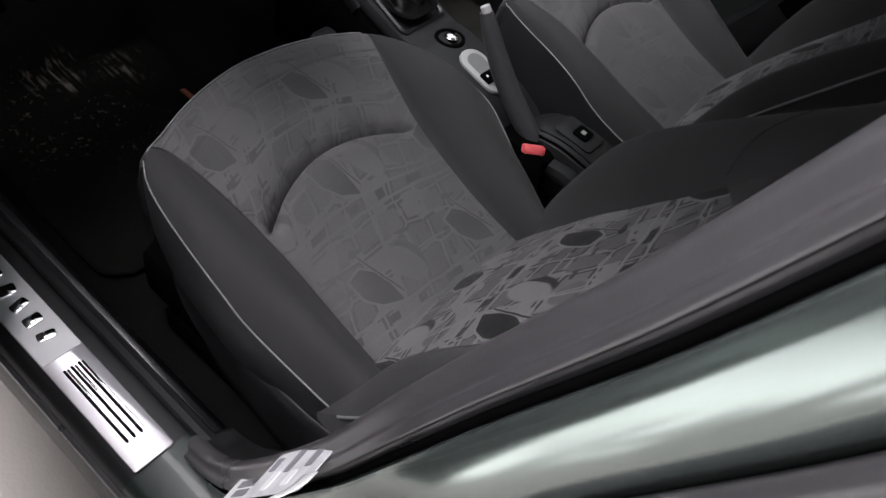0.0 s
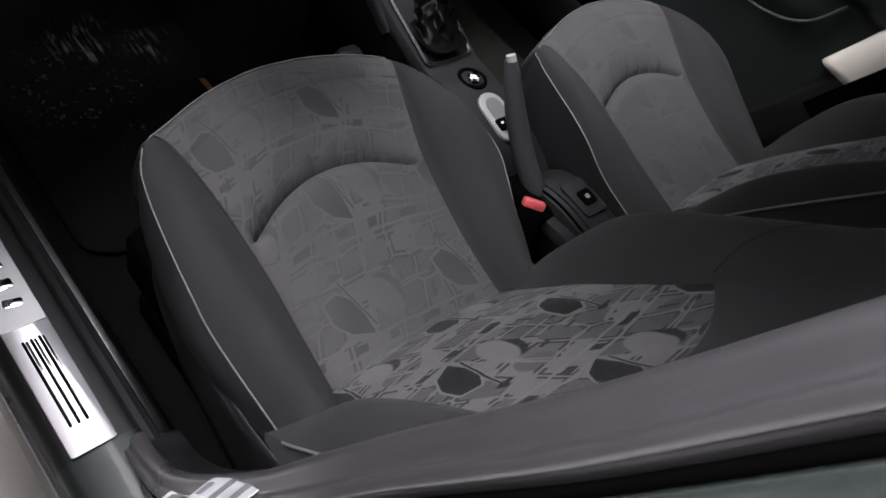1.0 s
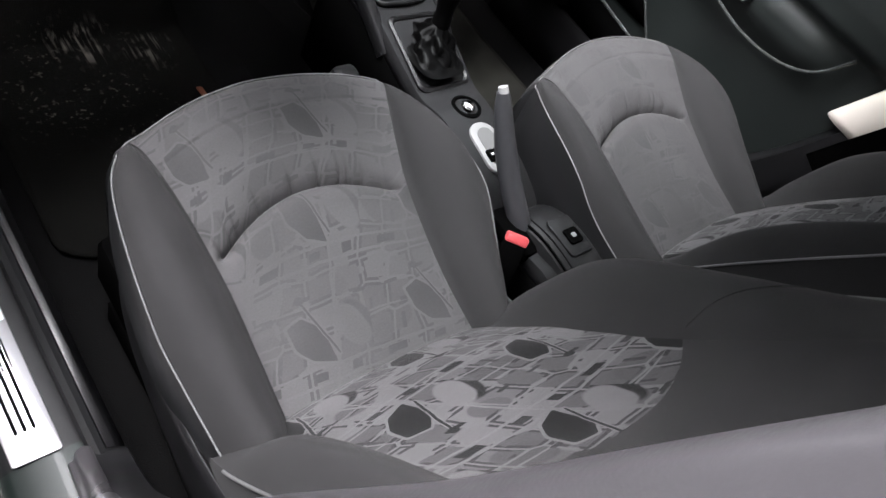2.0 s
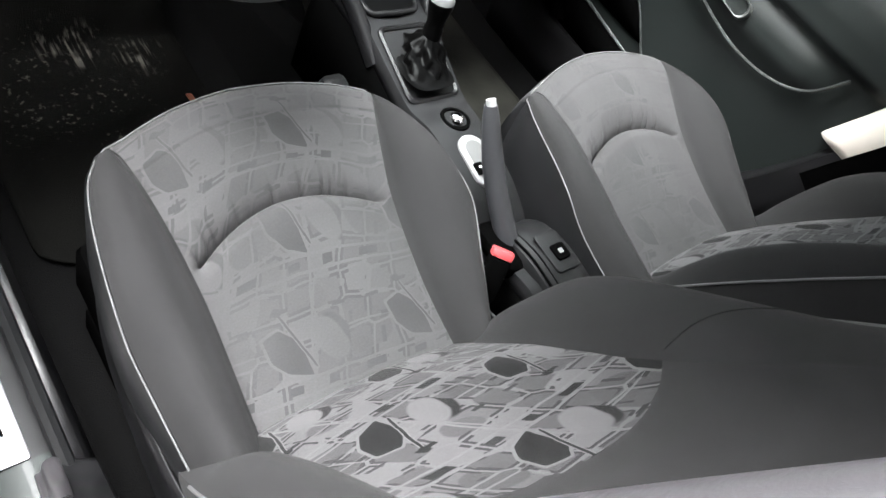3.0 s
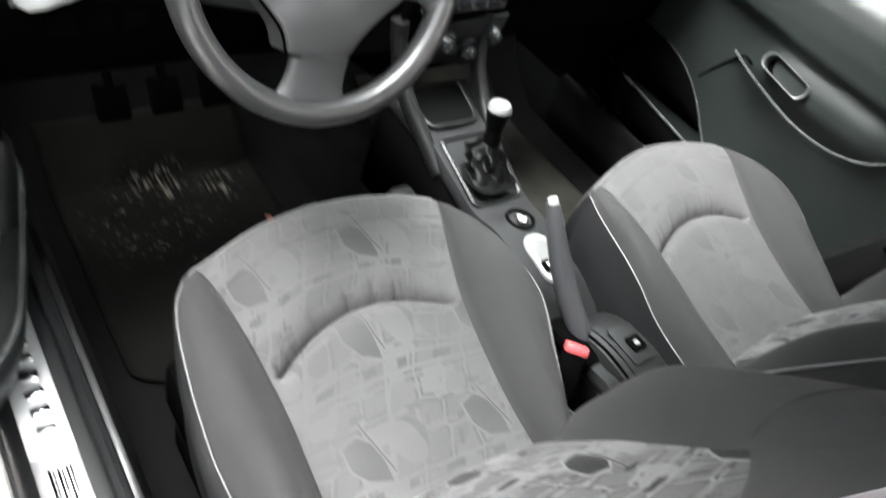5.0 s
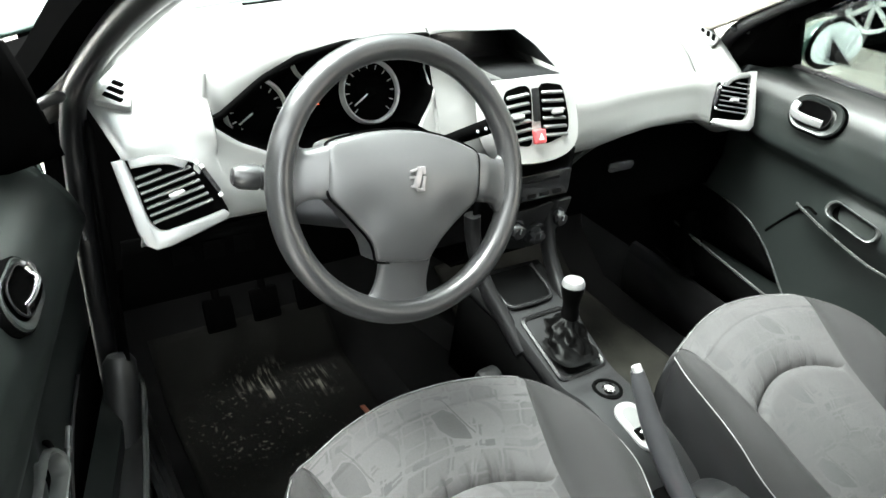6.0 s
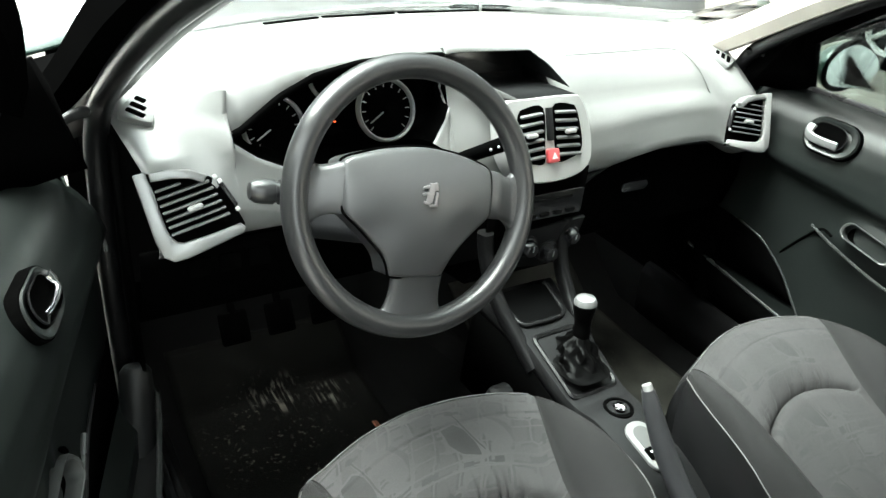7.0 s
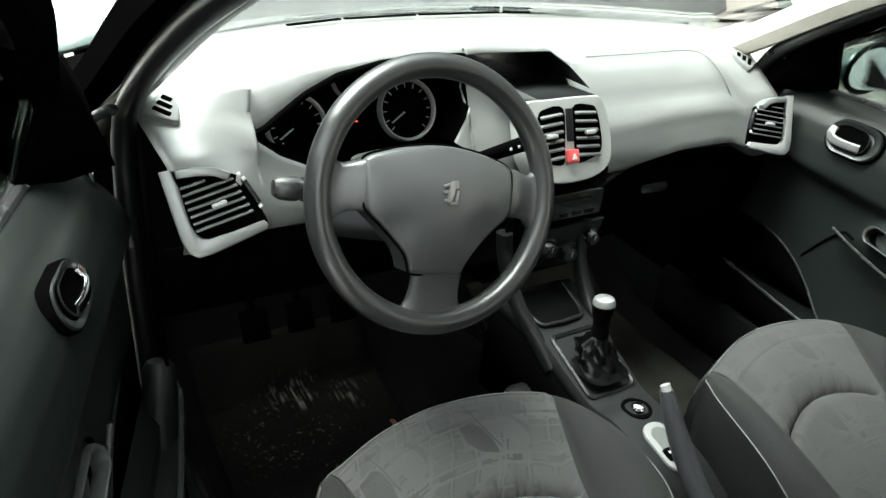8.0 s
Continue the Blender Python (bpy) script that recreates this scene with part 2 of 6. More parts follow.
def woven_pattern(name, contrast, base, worn):
    """Velour seat insert: a repeating print of dark stones, ovals, crescents, crossing bands and dotted lines, from the mesh's own metre-scaled UVs."""
    m = bpy.data.materials.new(name)
    m.use_nodes = True
    nt = m.node_tree
    b = nt.nodes["Principled BSDF"]
    b.inputs["Roughness"].default_value = 0.92
    b.inputs["Specular IOR Level"].default_value = 0.1
    b.inputs["Sheen Weight"].default_value = 0.04
    b.inputs["Sheen Roughness"].default_value = 0.45
    uv = nt.nodes.new("ShaderNodeUVMap")

    def math_node(op, a, c=None, d=None):
        n = nt.nodes.new("ShaderNodeMath")
        n.operation = op
        for k, v in enumerate((a, c, d)):
            if v is None:
                continue
            if isinstance(v, (int, float)):
                n.inputs[k].default_value = v
            else:
                nt.links.new(v, n.inputs[k])
        return n.outputs[0]

    def noise_tex(scale, detail=2):
        n = nt.nodes.new("ShaderNodeTexNoise")
        n.inputs["Scale"].default_value, n.inputs["Detail"].default_value = scale, detail
        nt.links.new(uv.outputs[0], n.inputs["Vector"])
        return n

    warp = noise_tex(26)
    sep = nt.nodes.new("ShaderNodeSeparateXYZ")
    nt.links.new(uv.outputs[0], sep.inputs[0])
    wsep = nt.nodes.new("ShaderNodeSeparateColor")
    nt.links.new(warp.outputs["Color"], wsep.inputs[0])
    U = math_node("MULTIPLY_ADD", math_node("SUBTRACT", wsep.outputs[0], 0.5), 0.006, sep.outputs[0])
    V = math_node("MULTIPLY_ADD", math_node("SUBTRACT", wsep.outputs[1], 0.5), 0.006, sep.outputs[1])
    # slanted repeat: two lattice vectors in metres
    ax, ay, bx, by = 0.175, -0.012, 0.067, 0.142
    det = ax * by - ay * bx
    f1 = math_node("SUBTRACT", math_node("FRACT", math_node("ADD", math_node("ADD", math_node("MULTIPLY", U, by / det), math_node("MULTIPLY", V, -bx / det)), 0.5)), 0.5)
    f2 = math_node("SUBTRACT", math_node("FRACT", math_node("ADD", math_node("ADD", math_node("MULTIPLY", U, -ay / det), math_node("MULTIPLY", V, ax / det)), 0.5)), 0.5)
    fu = math_node("ADD", math_node("MULTIPLY", f1, ax), math_node("MULTIPLY", f2, bx))
    fv = math_node("ADD", math_node("MULTIPLY", f1, ay), math_node("MULTIPLY", f2, by))

    def shape(cx, cy, a, c, turn, power):
        """1 inside a superellipse of half sizes a, c."""
        s, k = math.sin(radians(turn)), math.cos(radians(turn))
        du, dv = math_node("SUBTRACT", fu, cx), math_node("SUBTRACT", fv, cy)
        x = math_node("ADD", math_node("MULTIPLY", du, k / a), math_node("MULTIPLY", dv, s / a))
        y = math_node("ADD", math_node("MULTIPLY", du, -s / c), math_node("MULTIPLY", dv, k / c))
        d = math_node("ADD", math_node("POWER", math_node("ABSOLUTE", x), power), math_node("POWER", math_node("ABSOLUTE", y), power))
        r = nt.nodes.new("ShaderNodeMapRange")
        r.inputs["From Min"].default_value, r.inputs["From Max"].default_value = 0.85, 1.15
        r.inputs["To Min"].default_value, r.inputs["To Max"].default_value = 1, 0
        nt.links.new(d, r.inputs[0])
        return r.outputs[0]

    def stone(cx, cy, corners):
        """1 inside a convex outline."""
        worst = None
        n = len(corners)
        for k in range(n):
            (x0, y0), (x1, y1) = corners[k], corners[(k + 1) % n]
            l = math.hypot(x1 - x0, y1 - y0)
            nx, ny = (y1 - y0) / l, -(x1 - x0) / l
            off = nx * (x0 + cx) + ny * (y0 + cy)
            d = math_node("SUBTRACT", math_node("ADD", math_node("MULTIPLY", fu, nx), math_node("MULTIPLY", fv, ny)), off)
            worst = d if worst is None else math_node("SMOOTH_MAX", worst, d, 0.004)
        return math_node("LESS_THAN", worst, 0.0012)

    def bar(c1, c2, h1, h2):
        """1 on a slanted bar along the lattice, wrapped over its edges."""
        def near(f, c):
            return math_node("ABSOLUTE", math_node("SUBTRACT", math_node("FRACT", math_node("ADD", math_node("SUBTRACT", f, c), 0.5)), 0.5))
        m_ = math_node("LESS_THAN", near(f2, c2), h2) if h2 < 0.5 else None
        n_ = math_node("LESS_THAN", near(f1, c1), h1) if h1 < 0.5 else None
        return m_ if n_ is None else n_ if m_ is None else math_node("MULTIPLY", m_, n_)

    # stone-like cells of three greys with pale joints and dark slivers along them
    lay = nt.nodes.new("ShaderNodeCombineXYZ")
    run1 = math_node("ADD", math_node("MULTIPLY", U, by / det), math_node("MULTIPLY", V, -bx / det))
    run2 = math_node("ADD", math_node("MULTIPLY", U, -ay / det), math_node("MULTIPLY", V, ax / det))
    nt.links.new(math_node("MULTIPLY", run1, 4.3), lay.inputs[0])
    nt.links.new(math_node("MULTIPLY", run2, 3.7), lay.inputs[1])

    def cells(feature, scale):
        n = nt.nodes.new("ShaderNodeTexVoronoi")
        n.feature, n.voronoi_dimensions = feature, "2D"
        n.inputs["Scale"].default_value, n.inputs["Randomness"].default_value = scale, 0.36
        nt.links.new(lay.outputs[0], n.inputs["Vector"])
        return n

    pick = nt.nodes.new("ShaderNodeSeparateColor")
    nt.links.new(cells("F1", 1.0).outputs["Color"], pick.inputs[0])
    joint = cells("DISTANCE_TO_EDGE", 1.0).outputs["Distance"]
    inside = math_node("GREATER_THAN", joint, 0.085)
    grey = math_node("MULTIPLY", math_node("LESS_THAN", pick.outputs[0], 0.42), inside)
    mid = math_node("MULTIPLY", math_node("LESS_THAN", pick.outputs[1], 0.35), inside)
    pale = math_node("LESS_THAN", joint, 0.040)
    sliver = math_node("MULTIPLY", math_node("MULTIPLY", math_node("GREATER_THAN", joint, 0.040), math_node("LESS_THAN", joint, 0.14)), math_node("GREATER_THAN", noise_tex(34, 1).outputs[0], 0.50))

    quad = ((-0.007, -0.027), (0.018, -0.037), (0.021, 0.006), (0.003, 0.028), (-0.019, 0.023), (-0.020, -0.005))
    layers = [
        (mid, 0.82), (grey, 0.66), (shape(-0.056, 0.002, 0.027, 0.025, 10, 2.6), 0.60), (shape(0.060, 0.050, 0.023, 0.016, 20, 2.4), 0.68),
        (sliver, 0.40), (pale, 1.05),
        (bar(0.0, -0.40, 0.5, 0.013), 1.10), (bar(0.0, -0.27, 0.5, 0.012), 1.08), (bar(0.205, 0.0, 0.011, 0.5), 1.09),
        (bar(-0.30, -0.335, 0.080, 0.036), 0.22), (bar(0.08, -0.340, 0.048, 0.030), 0.32), (bar(0.36, -0.335, 0.042, 0.040), 0.26), (bar(-0.05, 0.345, 0.066, 0.018), 0.26), (bar(0.42, 0.270, 0.048, 0.016), 0.34), (bar(-0.30, 0.265, 0.056, 0.015), 0.40),
        (bar(0.250, 0.12, 0.018, 0.080), 0.34), (bar(-0.485, 0.10, 0.012, 0.065), 0.40), (bar(0.0, 0.055, 0.5, 0.010), 1.07), (bar(-0.18, 0.07, 0.050, 0.020), 0.36), (bar(0.30, 0.045, 0.060, 0.018), 0.30), (bar(-0.22, -0.12, 0.016, 0.070), 0.38), (bar(0.14, -0.16, 0.040, 0.016), 0.42),
        (shape(0.073, -0.006, 0.018, 0.034, 12, 2.2), 0.26), (shape(0.060, -0.004, 0.019, 0.031, 12, 2.2), 1.06),
        (stone(0.0, 0.0, tuple((x * 1.20, y * 1.13) for x, y in quad)), 1.07), (stone(0.0, 0.0, quad), 0.22),
        (shape(0.0195, 0.010, 0.0030, 0.043, 12, 6), 1.16), (shape(0.0195, 0.010, 0.0016, 0.041, 12, 6), 0.25), (shape(0.011, 0.051, 0.0058, 0.0058, 0, 2), 0.22),
    ]
    tone = None
    for mask, value in layers:
        value = max(0.08, 1 + (value - 1) * contrast)
        if tone is None:
            tone = math_node("ADD", 1.0, math_node("MULTIPLY", mask, value - 1))
        else:
            tone = math_node("ADD", math_node("MULTIPLY", tone, math_node("SUBTRACT", 1.0, mask)), math_node("MULTIPLY", mask, value))
    # where the pile is rubbed flat the print fades
    if worn:
        fade = nt.nodes.new("ShaderNodeMapRange")
        fade.inputs["From Min"].default_value, fade.inputs["From Max"].default_value = 0.40, 0.60
        fade.inputs["To Min"].default_value, fade.inputs["To Max"].default_value = 1 - worn, 1.0
        nt.links.new(noise_tex(7, 1).outputs[0], fade.inputs[0])
        tone = math_node("ADD", 0.93, math_node("MULTIPLY", math_node("SUBTRACT", tone, 0.93), fade.outputs[0]))
    tone = math_node("MULTIPLY", tone, math_node("MULTIPLY_ADD", noise_tex(6, 5).outputs[0], 0.45, 0.78))
    tone = math_node("MULTIPLY", tone, math_node("MULTIPLY_ADD", noise_tex(420, 2).outputs[0], 0.30, 0.85))
    comb = nt.nodes.new("ShaderNodeCombineColor")
    for n, c in enumerate((base, base * 0.985, base * 1.0)):
        nt.links.new(math_node("MULTIPLY", tone, c), comb.inputs[n])
    nt.links.new(comb.outputs[0], b.inputs["Base Color"])
    bp = nt.nodes.new("ShaderNodeBump")
    bp.inputs["Strength"].default_value = 0.5
    bp.inputs["Distance"].default_value = 0.001
    nt.links.new(noise_tex(900).outputs[0], bp.inputs["Height"])
    nt.links.new(bp.outputs[0], b.inputs["Normal"])
    return m


# One velour: cushion base lowered, backrest base raised, to carry how light falls.
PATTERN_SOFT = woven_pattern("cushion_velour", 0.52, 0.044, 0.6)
# Passenger cushion: weaker print, and a base darkened to stand for its shade.
PATTERN_SHADED = woven_pattern("shaded_velour", 0.34, 0.037, 0.8)
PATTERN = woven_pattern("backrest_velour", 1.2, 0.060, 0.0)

# ---- building helpers ----
PLACE = {}


def thing(name, at, label, category, group="", kind=""):
    """A top-level Empty at its base."""
    e = new(name)
    e.empty_display_size = 0.05
    e.matrix_basis = Matrix.Translation(at)
    PLACE[e] = e.matrix_basis.copy()
    return tagged(e, label, category, group, kind)


def part(name, bm, material, parent=None, label="", smooth=True, thick=0.0, sub=0, angle=38, bevel=0.0):
    """Links a bmesh in world coordinates as one mesh under a thing or a part."""
    bmesh.ops.recalc_face_normals(bm, faces=bm.faces)
    me = bpy.data.meshes.new(name)
    inv = PLACE[parent].inverted() if parent else Matrix()
    bm.transform(inv)
    if smooth:
        for f in bm.faces:
            f.smooth = True
        for e in bm.edges:
            if len(e.link_faces) == 2 and e.calc_face_angle(0) > radians(angle):
                e.smooth = False
    bm.to_mesh(me)
    bm.free()
    me.materials.append(material)
    ob = new(name, me)
    if parent:
        ob.parent = parent
        PLACE[ob] = PLACE[parent].copy()
    else:
        PLACE[ob] = Matrix()
    if thick:
        s = ob.modifiers.new("thickness", "SOLIDIFY")
        s.thickness, s.offset = thick, 0
    if bevel:
        v = ob.modifiers.new("bevel", "BEVEL")
        v.width, v.segments, v.limit_method, v.angle_limit = bevel, 3, "ANGLE", radians(40)
    if sub:
        s = ob.modifiers.new("subdivision", "SUBSURF")
        s.levels = s.render_levels = sub
    if label:
        tagged(ob, label)
    return ob


def catmull(points, n=8, closed=False):
    """A smooth line through the points."""
    p = [Vector(q) for q in points]
    out = []
    count = len(p) if closed else len(p) - 1
    for i in range(count):
        if closed:
            a, b, c, d = p[i - 1], p[i], p[(i + 1) % len(p)], p[(i + 2) % len(p)]
        else:
            b, c = p[i], p[i + 1]
            a = p[i - 1] if i else b * 2 - c
            d = p[i + 2] if i + 2 < len(p) else c * 2 - b
        for k in range(n):
            t = k / n
            out.append(0.5 * ((2 * b) + (c - a) * t + (2 * a - 5 * b + 4 * c - d) * t * t + (3 * b - a - 3 * c + d) * t ** 3))
    if not closed:
        out.append(p[-1])
    return out


def catmull_pairs(points, n):
    """A smooth line through pairs."""
    return [(q.x, q.y) for q in catmull([(a, b, 0) for a, b in points], n)]


def grid(rows, close_u=False, close_v=False, uv=None, bm=None):
    """A sheet of quads over rows of points."""
    bm = bm or bmesh.new()
    vs = [[bm.verts.new(q) for q in r] for r in rows]
    layer = bm.loops.layers.uv.new("UVMap") if uv else None
    nv, nu = len(rows), len(rows[0])
    for j in range(nv if close_v else nv - 1):
        for i in range(nu if close_u else nu - 1):
            idx = [(j, i), (j, (i + 1) % nu), ((j + 1) % nv, (i + 1) % nu), ((j + 1) % nv, i)]
            try:
                f = bm.faces.new([vs[a][b] for a, b in idx])
            except ValueError:
                continue
            if layer:
                for l, (a, b) in zip(f.loops, idx):
                    l[layer].uv = uv[a][b]
    return bm


def sweep(path, profile, up=(0, 0, 1), closed=False, caps=True, bm=None, scale=None):
    """Carries a closed profile (pairs across, along up) along a path."""
    bm = bm or bmesh.new()
    p = [Vector(q) for q in path]
    up = Vector(up)
    rings = []
    for i, q in enumerate(p):
        a = p[i - 1] if (i or closed) else q
        b = p[(i + 1) % len(p)] if (i + 1 < len(p) or closed) else q
        d = (b - a).normalized()
        side = d.cross(up)
        side = side.normalized() if side.length > 1e-5 else Vector((1, 0, 0))
        over = side.cross(d).normalized()
        k = scale(i / max(1, len(p) - 1)) if scale else 1.0
        rings.append([q + side * (s * k) + over * (h * k) for s, h in profile])
    grid(rings, close_u=True, close_v=closed, bm=bm)
    if caps and not closed:
        bm.verts.ensure_lookup_table()
        n = len(profile)
        vs = bm.verts[:]
        base = len(vs) - n * len(p)
        for k in (0, len(p) - 1):
            try:
                bm.faces.new(vs[base + k * n: base + k * n + n])
            except ValueError:
                pass
    return bm


def circle(r, n=10, squash=1.0):
    return [(r * math.cos(2 * math.pi * k / n), r * squash * math.sin(2 * math.pi * k / n)) for k in range(n)]


def tube(path, r, n=10, closed=False, up=(0, 0, 1), bm=None, scale=None):
    return sweep(path, circle(r, n), up, closed, bm=bm, scale=scale)


def rrect(w, h, r, n=4):
    """A rounded rectangle's outline of full size w by h."""
    out = []
    for cx, cy, a0 in ((w / 2 - r, h / 2 - r, 0), (-w / 2 + r, h / 2 - r, 90), (-w / 2 + r, -h / 2 + r, 180), (w / 2 - r, -h / 2 + r, 270)):
        for k in range(n + 1):
            a = radians(a0 + 90 * k / n)
            out.append((cx + r * math.cos(a), cy + r * math.sin(a)))
    return out


def prism(outline, lo, hi, m=None, bevel=0.0, seg=2, bm=None):
    """A flat outline given depth along local z, with rounded rims, laid by the pose m."""
    own = bmesh.new()
    a = [own.verts.new((x, y, lo)) for x, y in outline]
    b = [own.verts.new((x, y, hi)) for x, y in outline]
    n = len(outline)
    bot, top = own.faces.new(a), own.faces.new(b)
    for k in range(n):
        own.faces.new((a[k], a[(k + 1) % n], b[(k + 1) % n], b[k]))
    bmesh.ops.recalc_face_normals(own, faces=own.faces)
    if bevel:
        bmesh.ops.bevel(own, geom=list({*bot.edges, *top.edges}), offset=bevel, segments=seg, profile=0.5, affect="EDGES")
    if m is not None:
        own.transform(m)
    if bm is None:
        return own
    tmp = bpy.data.meshes.new("tmp")
    own.to_mesh(tmp)
    own.free()
    bm.from_mesh(tmp)
    bpy.data.meshes.remove(tmp)
    return bm


def box(centre, size, bevel=0.004, m=None, bm=None):
    w, d, h = size
    at = Matrix.Translation(centre) @ (m or Matrix())
    return prism(rrect(w, d, min(bevel, w / 2.1, d / 2.1), 2), -h / 2, h / 2, at, min(bevel, h / 2.1), 2, bm)


def axes(origin, x, y):
    """A pose from an origin and two directions; local z is x cross y."""
    x = Vector(x).normalized()
    z = x.cross(Vector(y)).normalized()
    y = z.cross(x)
    return Matrix.Translation(origin) @ Matrix((x, y, z)).transposed().to_4x4()


def disc(m, r, lo, hi, n=28, bevel=0.0, bm=None):
    return prism(circle(r, n), lo, hi, m, bevel, 2, bm)


def lathe(profile, m, n=24, bm=None):
    """Turns (radius, height) pairs round local z."""
    rows = [[m @ Vector((r * math.cos(2 * math.pi * k / n), r * math.sin(2 * math.pi * k / n), z)) for k in range(n)] for r, z in profile]
    return grid(rows, close_u=True, bm=bm)


def lerp(x, xs, ys):
    return float(np.interp(x, xs, ys))


def bend(x, xs, ys):
    """Looks x up on a smooth line through the pairs."""
    key = (xs, ys)
    if key not in BENDS:
        BENDS[key] = tuple(zip(*catmull_pairs(tuple(zip(xs, ys)), 8)))
    return float(np.interp(x, *BENDS[key]))


BENDS = {}


def smooth01(x):
    x = min(1, max(0, x))
    return x * x * (3 - 2 * x)

# ---- ground and car shell ----
g = bmesh.new()
bmesh.ops.create_grid(g, x_segments=120, y_segments=120, size=60)
for v in g.verts:
    v.co.z = 0.004 * noise.noise(Vector((v.co.x * 1.3, v.co.y * 1.3, 0)))
tagged(part("ground", g, ASPHALT), "worn grey-brown concrete yard with large pale patches added further out", "ground", kind="structure")

shell = thing("car_body", (0, 0.3, 0.12), "dark green painted hatchback body shell with open driver's door", "car", kind="structure")


# floor pan with footwells, heel ramp and firewall, tunnel in the middle
rows = []
for y, z in ((-1.3, 0.22), (0.2, 0.20), (0.55, 0.185), (0.9, 0.18), (1.12, 0.185), (1.24, 0.27), (1.36, 0.45), (1.4, 0.62), (1.42, 0.9)):
    row = []
    for k in range(41):
        x = -0.7 + 1.4 * k / 40
        hump = 0.13 * math.exp(-(x / 0.085) ** 4)
        row.append((x, y, z + hump * (1 if y < 1.1 else 0.6)))
    rows.append(row)
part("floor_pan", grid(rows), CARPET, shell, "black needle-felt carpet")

for s in (-1, 1):
    # sill: box section with an outer painted step and an inner trim
    prof = [(0.655, 0.19), (0.66, 0.30), (0.672, 0.335), (0.69, 0.338), (0.758, 0.334), (0.770, 0.326), (0.776, 0.314), (0.782, 0.30), (0.785, 0.27), (0.784, 0.2), (0.77, 0.13), (0.66, 0.13)]
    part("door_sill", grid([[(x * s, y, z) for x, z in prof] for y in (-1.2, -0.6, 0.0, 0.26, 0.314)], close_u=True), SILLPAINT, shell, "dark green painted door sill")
    part("sill_cover", grid([[(x * s, y, z) for x, z in prof] for y in (0.314, 0.6, 0.9, 1.15, 1.35)], close_u=True), DARK, shell, "black plastic sill cover")
    # rubber seal along the sill
    part("sill_seal", tube(catmull([(0.672 * s, 0.28, 0.352), (0.672 * s, 0.6, 0.35), (0.674 * s, 0.95, 0.352), (0.68 * s, 1.06, 0.40)], 6), 0.010, 8), DARK, shell, "black rubber sill seal")
    part("sill_trim", grid([[(0.655 * s, y, 0.18), (0.645 * s, y, 0.25), (0.64 * s, y, 0.315), (0.652 * s, y, 0.337), (0.668 * s, y, 0.34)] for y in (0.2, 0.5, 0.8, 1.05)]), PILLAR, shell, "black inner sill trim", thick=0.004)
    part("sill_gasket", tube([(0.777 * s, 0.2, 0.308), (0.777 * s, 0.7, 0.310), (0.777 * s, 1.1, 0.312)], 0.006, 8), RUBBER, shell, "black outer sill gasket")
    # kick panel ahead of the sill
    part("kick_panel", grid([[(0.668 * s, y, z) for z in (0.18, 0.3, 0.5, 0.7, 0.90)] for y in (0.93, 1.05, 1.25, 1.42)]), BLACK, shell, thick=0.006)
    # A pillar from the dash corner up to the roof
    line = catmull([(0.70 * s, 1.30, 0.80), (0.685 * s, 1.12, 0.90), (0.66 * s, 0.97, 0.99), (0.625 * s, 0.74, 1.13), (0.585 * s, 0.50, 1.25), (0.56 * s, 0.28, 1.34)], 8)
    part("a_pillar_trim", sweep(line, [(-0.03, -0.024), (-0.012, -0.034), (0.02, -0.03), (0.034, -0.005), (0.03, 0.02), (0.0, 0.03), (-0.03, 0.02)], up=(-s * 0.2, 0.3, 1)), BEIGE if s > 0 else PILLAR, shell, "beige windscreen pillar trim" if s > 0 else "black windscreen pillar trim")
    out = [(q.x + s * 0.035, q.y - 0.01, q.z + 0.005) for q in line]
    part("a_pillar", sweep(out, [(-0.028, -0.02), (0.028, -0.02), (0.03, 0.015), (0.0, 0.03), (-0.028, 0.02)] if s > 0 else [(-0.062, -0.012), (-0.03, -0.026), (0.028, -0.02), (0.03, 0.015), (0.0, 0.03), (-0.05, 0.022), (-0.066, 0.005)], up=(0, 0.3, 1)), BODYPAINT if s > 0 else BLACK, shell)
    part("a_pillar_seal", tube(catmull([(0.600 * s, 0.46, 1.24), (0.642 * s, 0.70, 1.115), (0.672 * s, 0.90, 0.985), (0.684 * s, 0.97, 0.90), (0.690 * s, 0.985, 0.78), (0.692 * s, 0.99, 0.60), (0.690 * s, 1.0, 0.42)], 8), 0.017, 12), PILLAR, shell, "black rubber door seal")
    # roof rail
    rail = catmull([(0.56 * s, 0.28, 1.34), (0.55 * s, 0.0, 1.385), (0.545 * s, -0.4, 1.40), (0.545 * s, -1.2, 1.36)], 6)
    part("roof_rail", sweep(rail, [(-0.04, -0.03), (0.04, -0.03), (0.05, 0.02), (0.0, 0.035), (-0.04, 0.02)]), BODYPAINT, shell)

# roof and headliner; the unseen header bows forward in the middle to shade the seats
rows, rows2 = [], []
for y, bow, z in ((0.31, 0.26, 1.325), (0.29, 0.16, 1.342), (0.24, 0.06, 1.358), (0.0, 0.0, 1.395), (-0.4, 0.0, 1.415), (-0.9, 0.0, 1.40), (-1.25, 0.0, 1.35)):
    arch = [(x, 1 - (x / 0.56) ** 2) for x in np.linspace(-0.56, 0.56, 15)]
    rows.append([(x, y + bow * c, z + 0.05 * c - 0.36 * bow * c) for x, c in arch])
    rows2.append([(x, y + bow * c, z - 0.02 + 0.04 * c - 0.36 * bow * c) for x, c in arch])
part("roof_panel", grid(rows), BODYPAINT, shell, thick=0.01)
part("headliner", grid(rows2), HEADLINER, shell, "pale cloth headliner", thick=0.008)
